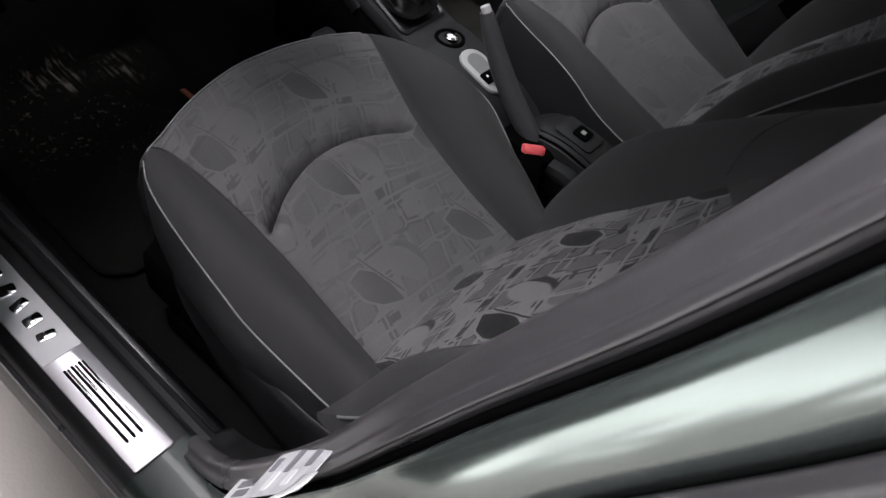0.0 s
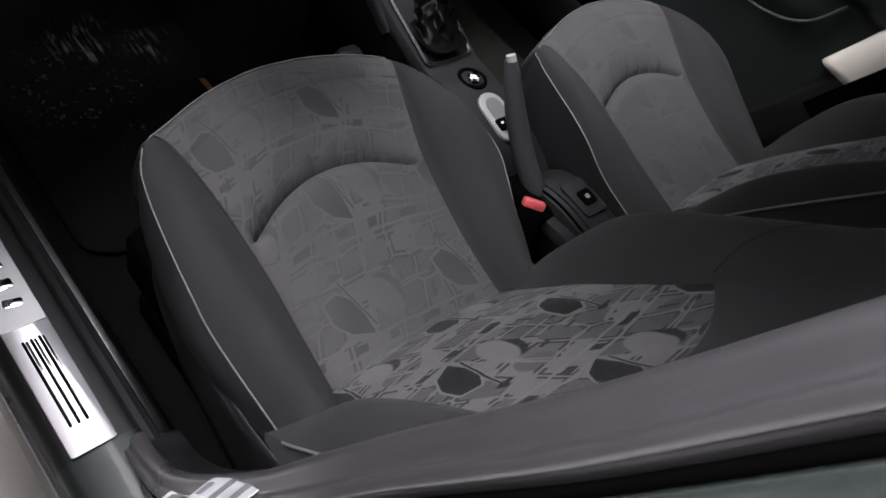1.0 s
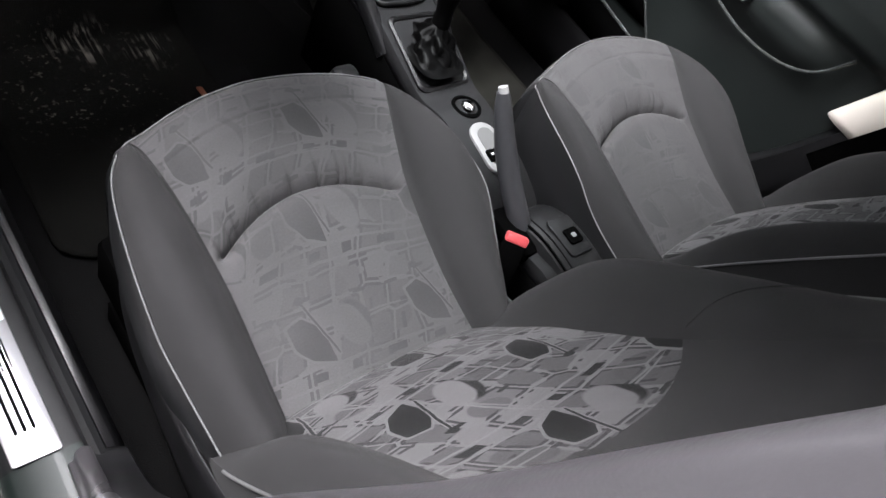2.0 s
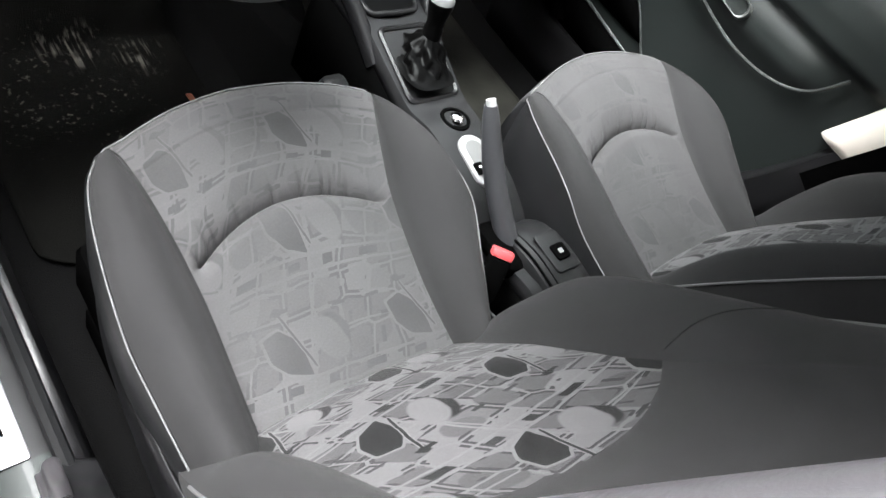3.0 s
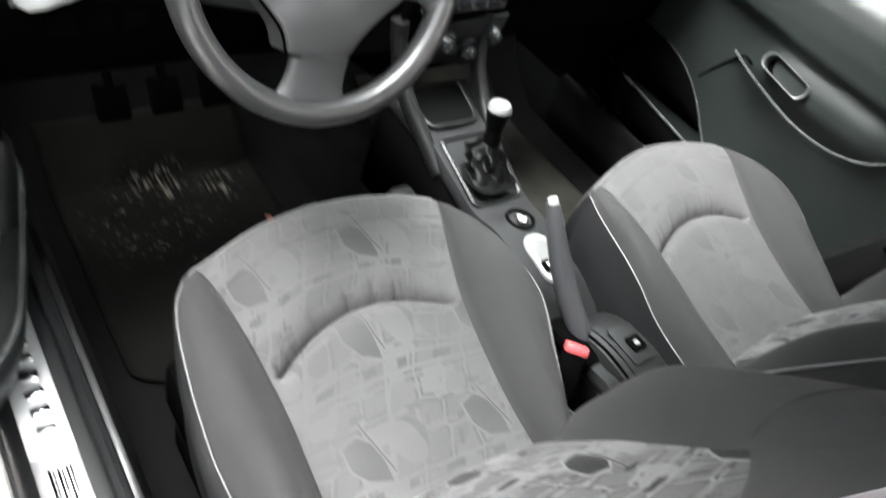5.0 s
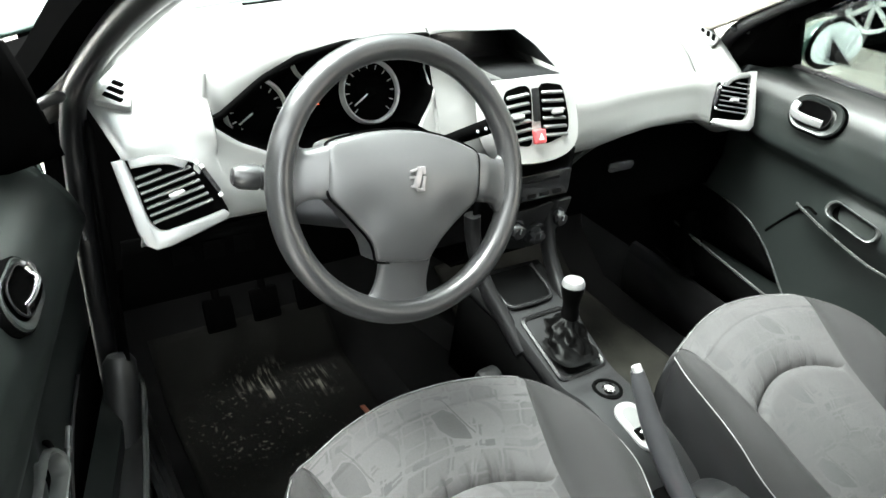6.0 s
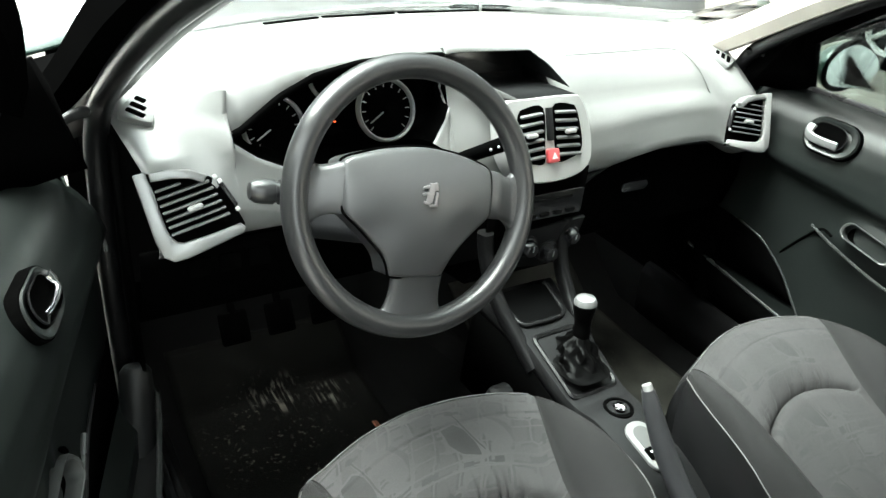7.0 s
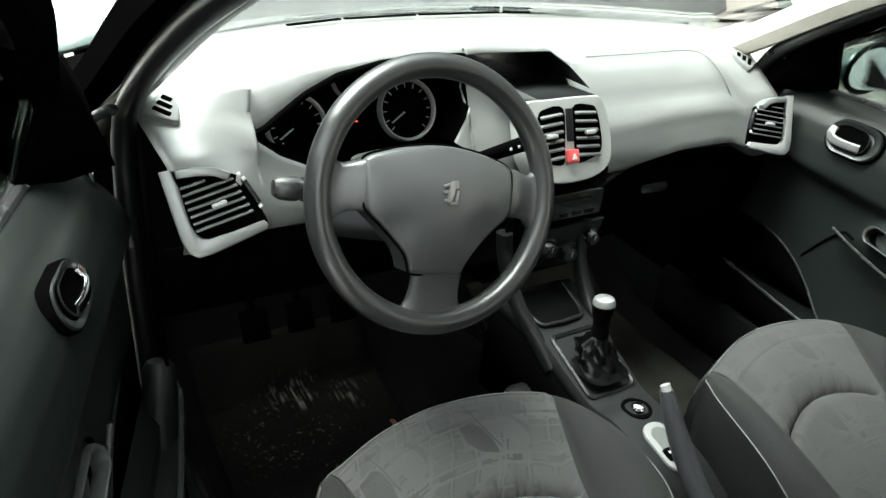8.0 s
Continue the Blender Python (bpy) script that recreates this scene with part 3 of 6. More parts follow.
# unseen closing walls behind the seats; the full-height rear one cuts light
for s in (-1, 1):
    part("rear_side_panel", grid([[(0.70 * s, y, z) for z in (0.15, 0.5, 0.9)] for y in (-1.25, -0.6, -0.05)]), DARK, shell, thick=0.03)
part("rear_panel", grid([[(x, -1.25, z) for x in (-0.7, 0, 0.7)] for z in (0.15, 0.6, 1.0, 1.35)]), DARK, shell, thick=0.03)

# bonnet and cowl ahead of the windscreen
rows = []
for y, z in ((1.50, 0.955), (1.62, 0.965), (1.9, 0.93), (2.2, 0.86), (2.42, 0.76)):
    rows.append([(x, y - 0.12 * (x / 0.75) ** 2, z - 0.06 * (x / 0.75) ** 2) for x in np.linspace(-0.75, 0.75, 21)])
part("bonnet", grid(rows), BODYPAINT, shell, "dark green bonnet", thick=0.01)
rows = []
for y, z in ((1.41, 0.93), (1.46, 0.925), (1.52, 0.935)):
    rows.append([(x, y - 0.22 * (x / 0.75) ** 2, z - 0.03 * (x / 0.75) ** 2) for x in np.linspace(-0.75, 0.75, 21)])
part("cowl", grid(rows), BLACK, shell, "black plastic cowl", thick=0.006)
for s in (-1, 1):
    part("front_wing", grid([[(0.80 * s, y, z) for z in (0.2, 0.5, 0.8)] + [(0.76 * s, y, 0.90)] for y in (1.10, 1.5, 2.0, 2.4)]), BODYPAINT, shell, thick=0.01)

# windscreen
rows = []
for k in range(9):
    t = k / 8
    rows.append([((-0.70 + 0.15 * t) + (1.40 - 0.30 * t) * i / 16, 1.40 - 1.12 * t - (0.20 * (1 - t) + 0.04) * ((i - 8) / 8) ** 2, 0.945 + 0.425 * t + 0.0) for i in range(17)])
ws = part("windscreen", grid(rows), GLASS, None, thick=0.004)
tagged(ws, "clear curved laminated windscreen glass", "windscreen", kind="structure")
ws.visible_shadow = False
rows = [[((-0.66 + 1.32 * i / 16), 1.375 - 0.20 * ((i - 8) / 8) ** 2 + d, 0.952 + d * 0.35) for i in range(17)] for d in (0.012, 0.03)]
part("windscreen_seal", grid(rows), BLACK, shell, thick=0.004)


# Added wall, never in view; it holds back low light from the west.
tagged(part("west_light_block", box((-3.6, 0.0, 1.5), (0.3, 30.0, 3.2), 0.02), GREYWALL), "plain grey wall added out of view to cut light from the west", "wall", kind="structure")
# Added wall, its height chosen to darken the passenger side.
tagged(part("east_light_block", box((7.4, 2.0, 3.4), (0.3, 40.0, 7.0), 0.02), BRICKISH), "plain beige wall added to cut light from the east", "wall", kind="structure")


# ---- middle pillars with their seals and trim ----
SEAL = [(q.x, q.y) for q in catmull([(a, b, 0) for a, b in ((-0.006, -0.012), (0.008, -0.014), (0.015, -0.007), (0.0155, 0.003), (0.011, 0.007), (0.012, 0.012), (0.006, 0.013), (0.002, 0.008), (-0.008, 0.007), (-0.014, 0.0), (-0.013, -0.008))], 4, True)]


def middle_pillar(s):
    inner = s > 0
    p = thing("middle_pillar", (0.70 * s, 0.15, 0.30), "passenger side door pillar with beige upper trim over black lower trim" if inner else "dark green driver side door pillar with grey rubber door seal", "pillar", kind="structure")
    # line of the door seal: sill, knee, then a straight lean back to the roof
    dy = 0.035 if inner else -0.010
    line = catmull([(0.690 * s, 0.30, 0.352), (0.694 * s, 0.255, 0.385), (0.704 * s, 0.205, 0.47), (0.709 * s, 0.155, 0.58), (0.702 * s, 0.099, 0.71), (0.709 * s, 0.053, 0.86), (0.703 * s, 0.022, 0.95), (0.693 * s, -0.016, 1.05), (0.684 * s, -0.048, 1.15), (0.672 * s, -0.082, 1.25), (0.655 * s, -0.105, 1.32), (0.61 * s, -0.125, 1.385)], 8)
    line = [Vector((q.x, q.y + dy, q.z)) for q in line]
    if not inner:
        part("door_seal", sweep(line, SEAL, up=(-1, 0.6, 0)), RUBBER, p, "soft grey rubber door seal", angle=60)
        # Black tube put in for the shadowed crevice between seal and panel.
        crevice = [(q.x + s * 0.0145, q.y - 0.0135, q.z) for q in line[6:]]
        part("seal_shadow_gap", tube(crevice, 0.0026, 10), BLACK, p, "black strip standing for the dark crevice beside the seal")
    # outer painted section behind the seal
    rows = []
    for q in line[6:]:
        rows.append([(q.x + s * dx, q.y + ey, q.z) for dx, ey in ((-0.014, -0.010), (0.002, -0.016), (0.012, -0.0168), (0.0172, -0.0182), (0.0196, -0.0215), (0.0207, -0.027), (0.0211, -0.034), (0.0206, -0.041), (0.0188, -0.048), (0.0155, -0.0555), (0.0115, -0.0625), (0.008, -0.072))])
    part("pillar_panel", grid(rows), LITPAINT, p, "glossy green pillar panel, lightened for its reflection", thick=0.003)
    rows = [[(q.x + s * dx, q.y + ey, q.z) for dx, ey in ((0.008, -0.072), (0.010, -0.10), (0.012, -0.13), (0.010, -0.17), (0.0, -0.22))] for q in line[6:]]
    part("rear_opening_trim", grid(rows), BLACK, p, "black rubber trim of the rear opening", thick=0.003)
    for dx, ey, rr in ((0.014, -0.078, 0.007), (0.014, -0.097, 0.008), (0.014, -0.118, 0.009)):
        back = [(q.x + s * dx, q.y + ey, q.z) for q in line[6:]]
        part("rear_door_seal", tube(back, rr, 10), RUBBER, p, "black rear door seal")
    # inner trim
    rows = [[(q.x - s * 0.008, q.y + 0.004, q.z), (q.x - s * 0.045, q.y - 0.012, q.z), (q.x - s * 0.05, q.y - 0.07, q.z), (q.x - s * 0.03, q.y - 0.13, q.z)] for q in line if 0.33 < q.z < 0.62]
    part("lower_trim", grid(rows), PILLAR, p, "black lower pillar trim", thick=0.006)
    rows = [[(q.x - s * 0.006, q.y + 0.004, q.z), (q.x - s * 0.038, q.y - 0.006, q.z), (q.x - s * 0.046, q.y - 0.03, q.z), (q.x - s * 0.046, q.y - 0.05, q.z), (q.x - s * 0.030, q.y - 0.062, q.z)] for q in line if q.z > 0.60]
    if inner:
        # broad moulding that laps over the door's rear edge
        rows = [[(q.x - 0.018, q.y + 0.036, q.z), (q.x - 0.034, q.y + 0.034, q.z), (q.x - 0.041, q.y + 0.026, q.z), (q.x - 0.045, q.y + 0.008, q.z), (q.x - 0.047, q.y - 0.03, q.z), (q.x - 0.040, q.y - 0.055, q.z), (q.x - 0.028, q.y - 0.062, q.z)] for q in line if q.z > 0.588]
    part("upper_trim", grid(rows), BEIGE if inner else DARK, p, "pale beige upper pillar trim" if inner else "", thick=0.006)
    if inner:
        belt = [(q.x - s * 0.052, q.y - 0.055, q.z) for q in line if q.z > 0.5]
        part("belt_webbing", sweep(belt, [(-0.024, -0.0012), (0.024, -0.0012), (0.024, 0.0012), (-0.024, 0.0012)], up=(-1, 0, 0)), BLACK, p, "black seat belt webbing")
    return p, line


pillar_d, PILLAR_LINE = middle_pillar(-1)
pillar_p, _ = middle_pillar(1)

# stickers low on the driver's pillar
PRINT = surface("print_grey", (0.10, 0.10, 0.11), 0.6)
FOIL = surface("grey_foil", (0.30, 0.30, 0.31), 0.45, vary=0.2, blot=60)


def sticker(at, size, material, label):
    t = thing("sticker", at, label, "sticker", "pillar stickers")
    m = axes(at, (-1, -0.12, 0), (0, -0.42, 0.9))
    part("sheet", prism(rrect(*size, 0.005), 0.0, 0.0008, m), material, t)
    return t, m


t, m = sticker((-0.738, 0.152, 0.560), (0.052, 0.080), WHITE, "white printed sticker with dark bars on the green pillar")
for k in range(4):
    part("print_bar", prism(rrect(0.008, 0.05 - 0.012 * (k % 2), 0.001), 0.0008, 0.0014, m @ Matrix.Translation((-0.016 + 0.011 * k, 0.004, 0))), PRINT, t)
t, m = sticker((-0.724, 0.105, 0.690), (0.046, 0.120), FOIL, "grey foil sticker with pale printed squares on the pillar")
for k in range(5):
    part("print_square", prism(rrect(0.014 + 0.004 * (k % 3), 0.014, 0.002), 0.0008, 0.0014, m @ Matrix.Translation((-0.010 + 0.018 * (k % 2), -0.045 + 0.02 * k, 0))), WHITE if k % 2 else PRINT, t)
part("peeling_corner", grid([[m @ Vector((0.008 + 0.010 * i, 0.045 + 0.008 * j, 0.001 + 0.004 * (i * 0.5) ** 2)) for i in range(4)] for j in range(4)]), WHITE, t, "white peeling corner", thick=0.0006)

# ---- sill tread plate ----
tread = thing("sill_tread_plate", (-0.718, 0.62, 0.336), "brushed steel door sill plate with grooves and raised dark lettering bars", "sill plate")
part("plate", prism(rrect(0.055, 0.64, 0.004), 0.0, 0.003, pose(-0.7275, 0.634, 0.3375), 0.001), BRUSHED, tread)
# Inset added where the plate's reflection darkens; the plate itself is one piece.
part("reflection_inset", prism(rrect(0.053, 0.27, 0.003), 0.0, 0.0008, pose(-0.7275, 0.635, 0.3405), 0.0), surface("inset_steel", (0.34, 0.34, 0.34), 0.4, metal=0.8, bump=0.05), tread, "satin inset added for the plate's darker reflection")
for yy in (0.415, 0.86):
    for k in range(3):
        part("groove", prism(rrect(0.0036, 0.13, 0.0018), 0.0, 0.0006, pose(-0.7385 + 0.0098 * k, yy, 0.3404)), BLACK, tread, "black groove")
        part("raised_bar", prism(rrect(0.0030, 0.126, 0.0014), 0.0, 0.0016, pose(-0.7345 + 0.0098 * k, yy, 0.3402), 0.0005), CHROME, tread, "bright raised bar")
for k, w in enumerate((0.016, 0.02, 0.018, 0.022, 0.016, 0.02, 0.016)):
    part("letter_bar", prism(rrect(0.024, w * 0.8, 0.004), 0.0, 0.0025, pose(-0.726, 0.536 + 0.03 * k, 0.3412, 0, 0, 12 * (k % 3 - 1)), 0.0008), CHROME, tread, "chrome bar")


# ---- front seats ----
RECLINE = radians(33)
CREASES = ((-0.122, 0.7), (-0.102, 1.0), (-0.090, 0.6), (-0.052, 0.4), (0.004, 0.5), (0.046, 0.7), (0.078, 1.1), (0.088, 0.7), (0.110, 0.6))


def front_seat(cx, dy, dz, lean, velour, label):
    st = thing("front_seat", (cx, 0.35 + dy, 0.20 + dz), label, "car seat", "front seats")
    ys = [0.13, 0.20, 0.30, 0.40, 0.48, 0.56, 0.615, 0.640, 0.650, 0.648, 0.638]
    zs = [0.466, 0.470, 0.480, 0.497, 0.515, 0.530, 0.528, 0.508, 0.47, 0.42, 0.36]
    spine = catmull([(0, y, z) for y, z in zip(ys, zs)], 30)
    LIP = 196
    SY, SZ = [q.y for q in spine if q.y < 0.64][:150], [q.z for q in spine if q.y < 0.64][:150]
    along = [0.0]
    for a, b in zip(spine, spine[1:]):
        along.append(along[-1] + (b - a).length)

    def seam_at(right, y):
        """Distance of the panel seam from the middle."""
        if right:
            return bend(y, (0.13, 0.235, 0.307, 0.42, 0.475, 0.56, 0.62), (0.130, 0.138, 0.147, 0.165, 0.178, 0.203, 0.225))
        return bend(y, (0.13, 0.27, 0.373, 0.485, 0.592, 0.625), (0.153, 0.142, 0.138, 0.144, 0.156, 0.162))

    def edge_at(right, y):
        """Half width of the cushion at y, to the outer piping."""
        if right:
            return bend(y, (0.13, 0.18, 0.25, 0.33, 0.43, 0.53, 0.59, 0.63), (0.165, 0.190, 0.228, 0.256, 0.270, 0.272, 0.262, 0.238))
        return bend(y, (0.13, 0.27, 0.40, 0.50, 0.56, 0.60, 0.63), (0.230, 0.235, 0.239, 0.236, 0.226, 0.208, 0.182))

    def rise(right, y):
        return bend(y, (0.13, 0.35, 0.50, 0.60, 0.63), (0.040, 0.045, 0.032, 0.006, 0.0) if right else (0.066, 0.062, 0.042, 0.008, 0.0))

    DROP = catmull([(x, d, 0) for x, d in ((-0.245, 0.165), (-0.211, 0.090), (-0.186, 0.064), (-0.138, 0.042), (-0.069, 0.016), (0.018, 0.0), (0.114, 0.003), (0.20, 0.024), (0.242, 0.058), (0.267, 0.115), (0.285, 0.165))], 6)
    DX, DD = [q.x for q in DROP], [q.y for q in DROP]

    def surf(x, q, s):
        """The cushion's top at x across and spine place q."""
        y, z = q.y, q.z
        right = x > 0
        w, W = seam_at(right, y), edge_at(right, y)
        back = -lerp(x, DX, DD) * smooth01((y - 0.2) / 0.38)
        if abs(x) <= w:
            arc = 0.455 - 0.040 * ((x - 0.012) / 0.15) ** 2
            if s < 0.45:
                y += (arc - 0.4345) * math.exp(-((y - 0.4345) / 0.06) ** 2) * (1 - smooth01((abs(x) / w - 0.82) / 0.18))
                z = lerp(y, SY, SZ)
            d = y - arc
            crease = sum(a * math.exp(-((x - c - 0.25 * d * c / 0.15) / 0.0042) ** 2) for c, a in CREASES)
            h = -0.010 * (x / w) ** 2 * 0.4
            if s < 0.52:
                if d >= 0:
                    h += -0.023 * math.exp(-d / 0.0065) + 0.008 * smooth01(d / 0.05) * (1 - (x / w) ** 2) - 0.034 * crease * math.exp(-d / 0.011) * smooth01(d / 0.004 + 0.4)
                else:
                    h += -0.013 * math.exp(d / 0.006) + 0.005 * smooth01(-d / 0.03) * (1 - 0.5 * smooth01(-d / 0.2))
            h += 0.0012 * noise.noise(Vector((x * 20, y * 20, cx)))
            h *= 1 - smooth01((abs(x) / w - 0.82) / 0.18)
            return Vector((x, y + back, z + h))
        t = (abs(x) - w) / max(1e-4, W - w)
        r = rise(right, y)
        h = r * math.sin(t / 0.60 * math.pi / 2) if t < 0.60 else r * (1 - 0.55 * ((t - 0.60) / 0.40) ** 2)
        h -= 0.0035 * math.exp(-((t - 0.07) / 0.045) ** 2) + 0.010 * max(0.0, (t - 0.80) / 0.20) ** 2
        h += 0.0012 * noise.noise(Vector((x * 14, y * 11, cx + 9))) * math.sin(min(1, t) * math.pi)
        return Vector((x, y + back, z + h))

    place = Matrix.Translation((cx, dy, dz))
    # the passenger seat stands slightly turned towards its door
    seat_place = place @ Matrix(((1, lean, 0, -lean * 0.45), (0, 1, 0, 0), (0, 0, 1, 0), (0, 0, 0, 1)))

    def sheet(name, fracs, lo_hi, material, lab="", uvs=False):
        rows, uv = [], []
        for q, s in zip(spine, along):
            r, t = [], []
            for f in fracs:
                lo, hi = lo_hi(q.y)
                x = lo + (hi - lo) * f
                r.append(seat_place @ surf(x, q, s))
                t.append((x - 0.03, s + 0.02))
            rows.append(r)
            uv.append(t)
        return part(name, grid(rows, uv=uv if uvs else None), material, st, lab)

    lin = lambda n: [k / n for k in range(n + 1)]  # noqa: E731
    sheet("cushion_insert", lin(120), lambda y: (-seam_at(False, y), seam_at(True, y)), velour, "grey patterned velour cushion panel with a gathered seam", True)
    edges = {}
    for s in (-1, 1):
        sheet("cushion_bolster", lin(20), lambda y, s=s: (seam_at(s > 0, y) * s * 1.0005, edge_at(s > 0, y) * s), CLOTH, "plain charcoal cloth bolster")
        edge = edges[s] = [seat_place @ surf(edge_at(s > 0, q.y) * s, q, 0) for q in spine]
        rows = []
        for p in edge:
            low = 0.335 + dz
            rows.append([(p.x, p.y, p.z), (p.x + 0.006 * s, p.y, p.z - 0.018 if p.z - 0.018 > low else low), (p.x + 0.004 * s, p.y, 0.5 * (p.z + low)), (p.x - 0.012 * s, p.y, low)])
        part("cushion_side", grid(rows), DARK, st, "black cushion side")
        # bulging plastic side shield of the base, hugging the cushion's side
        rows = []
        for y, top, out in catmull([(-0.04, 0.500, 0.238), (0.06, 0.486, 0.241), (0.14, 0.462, 0.242), (0.22, 0.438, 0.240), (0.30, 0.424, 0.234), (0.40, 0.418, 0.224), (0.48, 0.408, 0.206), (0.53, 0.390, 0.180)], 5):
            rows.append([place @ Vector((s * (out - 0.014 + 0.020 * math.sin(math.pi * min(1.0, 0.12 + f) ** 0.7)), y, top + (0.235 - top) * f)) for f in lin(10)])
        part("side_cover", grid(rows), PILLAR, st, "black plastic seat base cover", thick=0.004)
    lip = [seat_place @ surf(-edge_at(False, spine[LIP].y) + (edge_at(False, spine[LIP].y) + edge_at(True, spine[LIP].y)) * f, spine[LIP], along[LIP]) for f in lin(60)]
    line = [Vector((p.x - 0.002, p.y, p.z - 0.001)) for p in edges[-1][:LIP]] + [p + Vector((0, 0.002, 0.0005)) for p in lip] + [Vector((p.x + 0.002, p.y, p.z - 0.001)) for p in reversed(edges[1][20:LIP])]
    part("piping", tube(line[::2], 0.0012, 7), PIPE, st, "pale grey piping")
    for s in (-1, 1):
        part("rail", box(place @ Vector((0.19 * s, 0.25, 0.225)), (0.04, 0.56, 0.05), 0.006), BLACK, st)
    part("front_bar", tube([place @ Vector(v) for v in ((-0.16, 0.56, 0.30), (-0.14, 0.60, 0.30), (0.14, 0.60, 0.30), (0.16, 0.56, 0.30))], 0.008, 8), BLACK, st)
    part("base_pan", box(place @ Vector((0, 0.33, 0.30)), (0.42, 0.50, 0.10), 0.02), BLACK, st)

    # backrest in its own leaning plane
    m = place @ Matrix.Translation((0, 0.185, 0.478)) @ Matrix.Rotation(RECLINE, 4, "X")

    def bw(right, v):
        return bend(v, (-0.1, 0.0, 0.12, 0.25, 0.45, 0.62), (0.19, 0.215, 0.245, 0.25, 0.235, 0.20) if right else (0.225, 0.24, 0.25, 0.25, 0.235, 0.20))

    def bi(right, v):
        return bend(v, (-0.1, 0.03, 0.12, 0.22, 0.32, 0.6), (0.135, 0.143, 0.150, 0.140, 0.132, 0.150)) if right else 0.170

    def bulge(right, v):
        if right:
            return bend(v, (-0.08, 0.0, 0.05, 0.14, 0.20, 0.26, 0.33, 0.40, 0.46, 0.52, 0.62), (0.0, 0.012, 0.032, 0.058, 0.063, 0.056, 0.042, 0.026, 0.012, 0.002, 0.0))
        return bend(v, (-0.08, 0.05, 0.12, 0.20, 0.30, 0.40, 0.50, 0.62), (0.0, 0.012, 0.032, 0.050, 0.052, 0.040, 0.020, 0.0))

    def back_surf(u, v):
        right = u > 0
        w, W2 = bi(right, v), bw(right, v)
        hollow = -0.020 * smooth01((v - 0.14) / 0.2) * (1 - smooth01((v - 0.45) / 0.15))
        if abs(u) <= w:
            c = 1 - (u / w) ** 2
            n = (0.012 * math.exp(-((v - 0.08) / 0.10) ** 2) + hollow) * c + 0.001 * noise.noise(Vector((u * 15, v * 15, cx + 3)))
            n -= 0.004 * (u / w) ** 2
        else:
            t = (abs(u) - w) / (W2 - w)
            r = bulge(right, v)
            n = r * math.sin(t / 0.65 * math.pi / 2) if t < 0.65 else r * (1 - 0.8 * ((t - 0.65) / 0.35) ** 2)
            n -= 0.002 * math.exp(-t / 0.05) + 0.004
        n -= 0.05 * smooth01((v - 0.5) / 0.14)
        return m @ Vector((u, n, v))

    def arc_top(u):
        return 0.368 - 0.046 * (abs(u + 0.015) / 0.15) ** 2.2

    def flat(name, cols, lo, hi, n, material, lab="", uvs=False):
        rows, uv = [], []
        for k in range(n + 1):
            r, t = [], []
            for c in cols:
                v = lo(c) + (hi(c) - lo(c)) * k / n
                b_ = bi(c > 0, v)
                u = c * b_ if abs(c) <= 1 else math.copysign(b_ + (bw(c > 0, v) - b_) * (abs(c) - 1), c)
                r.append(back_surf(u, v))
                t.append((u - 0.072, v - 0.166))
            rows.append(r)
            uv.append(t)
        return part(name, grid(rows, uv=uv if uvs else None), material, st, lab)

    cols = [-1 + k / 24 for k in range(49)]
    top_at = lambda c: arc_top(c * bi(c > 0, 0.32))  # noqa: E731
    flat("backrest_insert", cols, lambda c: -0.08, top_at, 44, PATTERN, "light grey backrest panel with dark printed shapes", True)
    flat("backrest_upper", cols, top_at, lambda c: 0.63, 24, CLOTH, "plain charcoal upper backrest")
    for s in (-1, 1):
        flat("backrest_bolster", [s * (1 + k / 18) for k in range(19)], lambda c: -0.08, lambda c: 0.63, 50, CLOTH, "charcoal backrest bolster")
        edge = [back_surf(bw(s > 0, v) * s, v) for v in np.linspace(0.05 if s < 0 else 0.0, 0.6, 40)]
        part("back_piping", tube([(p.x + 0.002 * s, p.y, p.z) for p in edge], 0.0018, 7), PIPE, st, "pale grey piping")
        rows = []
        for v in np.linspace(-0.08, 0.63, 40):
            e_ = bw(s > 0, v) * s
            a = back_surf(e_, v)
            rows.append([a, a + Vector((0.004 * s, -0.03, -0.01)), m @ Vector((e_ * 0.97, -0.09, v)), m @ Vector((e_ * 0.85, -0.11, v))])
        part("backrest_side", grid(rows), CLOTH, st)
        # cross seam from the panel's corner over the bolster
        run = [back_surf(s * u, v) + m.to_3x3() @ Vector((0, 0.0006, 0)) for u, v in catmull_pairs(((0.141, 0.323), (0.150, 0.331), (0.167, 0.346), (0.183, 0.365), (0.197, 0.385), (0.215, 0.410)), 5)]
        part("cross_seam", tube(run, 0.0008, 6), CLOTH, st, "dark stitched seam")
    rows = [[m @ Vector((u * bw(u > 0, v) * 0.86, -0.112, v)) for u in (-1, -0.5, 0, 0.5, 1)] for v in np.linspace(-0.08, 0.60, 12)]
    part("backrest_rear", grid(rows), DARK, st)
    rows = [[m @ Vector((u * 0.2 * (1 - 0.1 * k), -0.05 - 0.062 * k, 0.63 - 0.03 * k * k)) for u in (-1, -0.5, 0, 0.5, 1)] for k in (0, 0.35, 0.7, 1)]
    part("backrest_top", grid(rows), CLOTH, st)
    return st


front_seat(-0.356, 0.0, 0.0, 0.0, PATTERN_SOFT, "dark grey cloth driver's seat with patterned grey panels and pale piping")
front_seat(0.385, -0.022, -0.045, 0.15, PATTERN_SHADED, "dark grey cloth passenger seat with patterned grey panels and pale piping")

# ---- dashboard ----
dash = thing("dashboard", (0, 1.0, 0.55), "grey moulded plastic dashboard with silver vents and a hooded dial cluster", "dashboard")


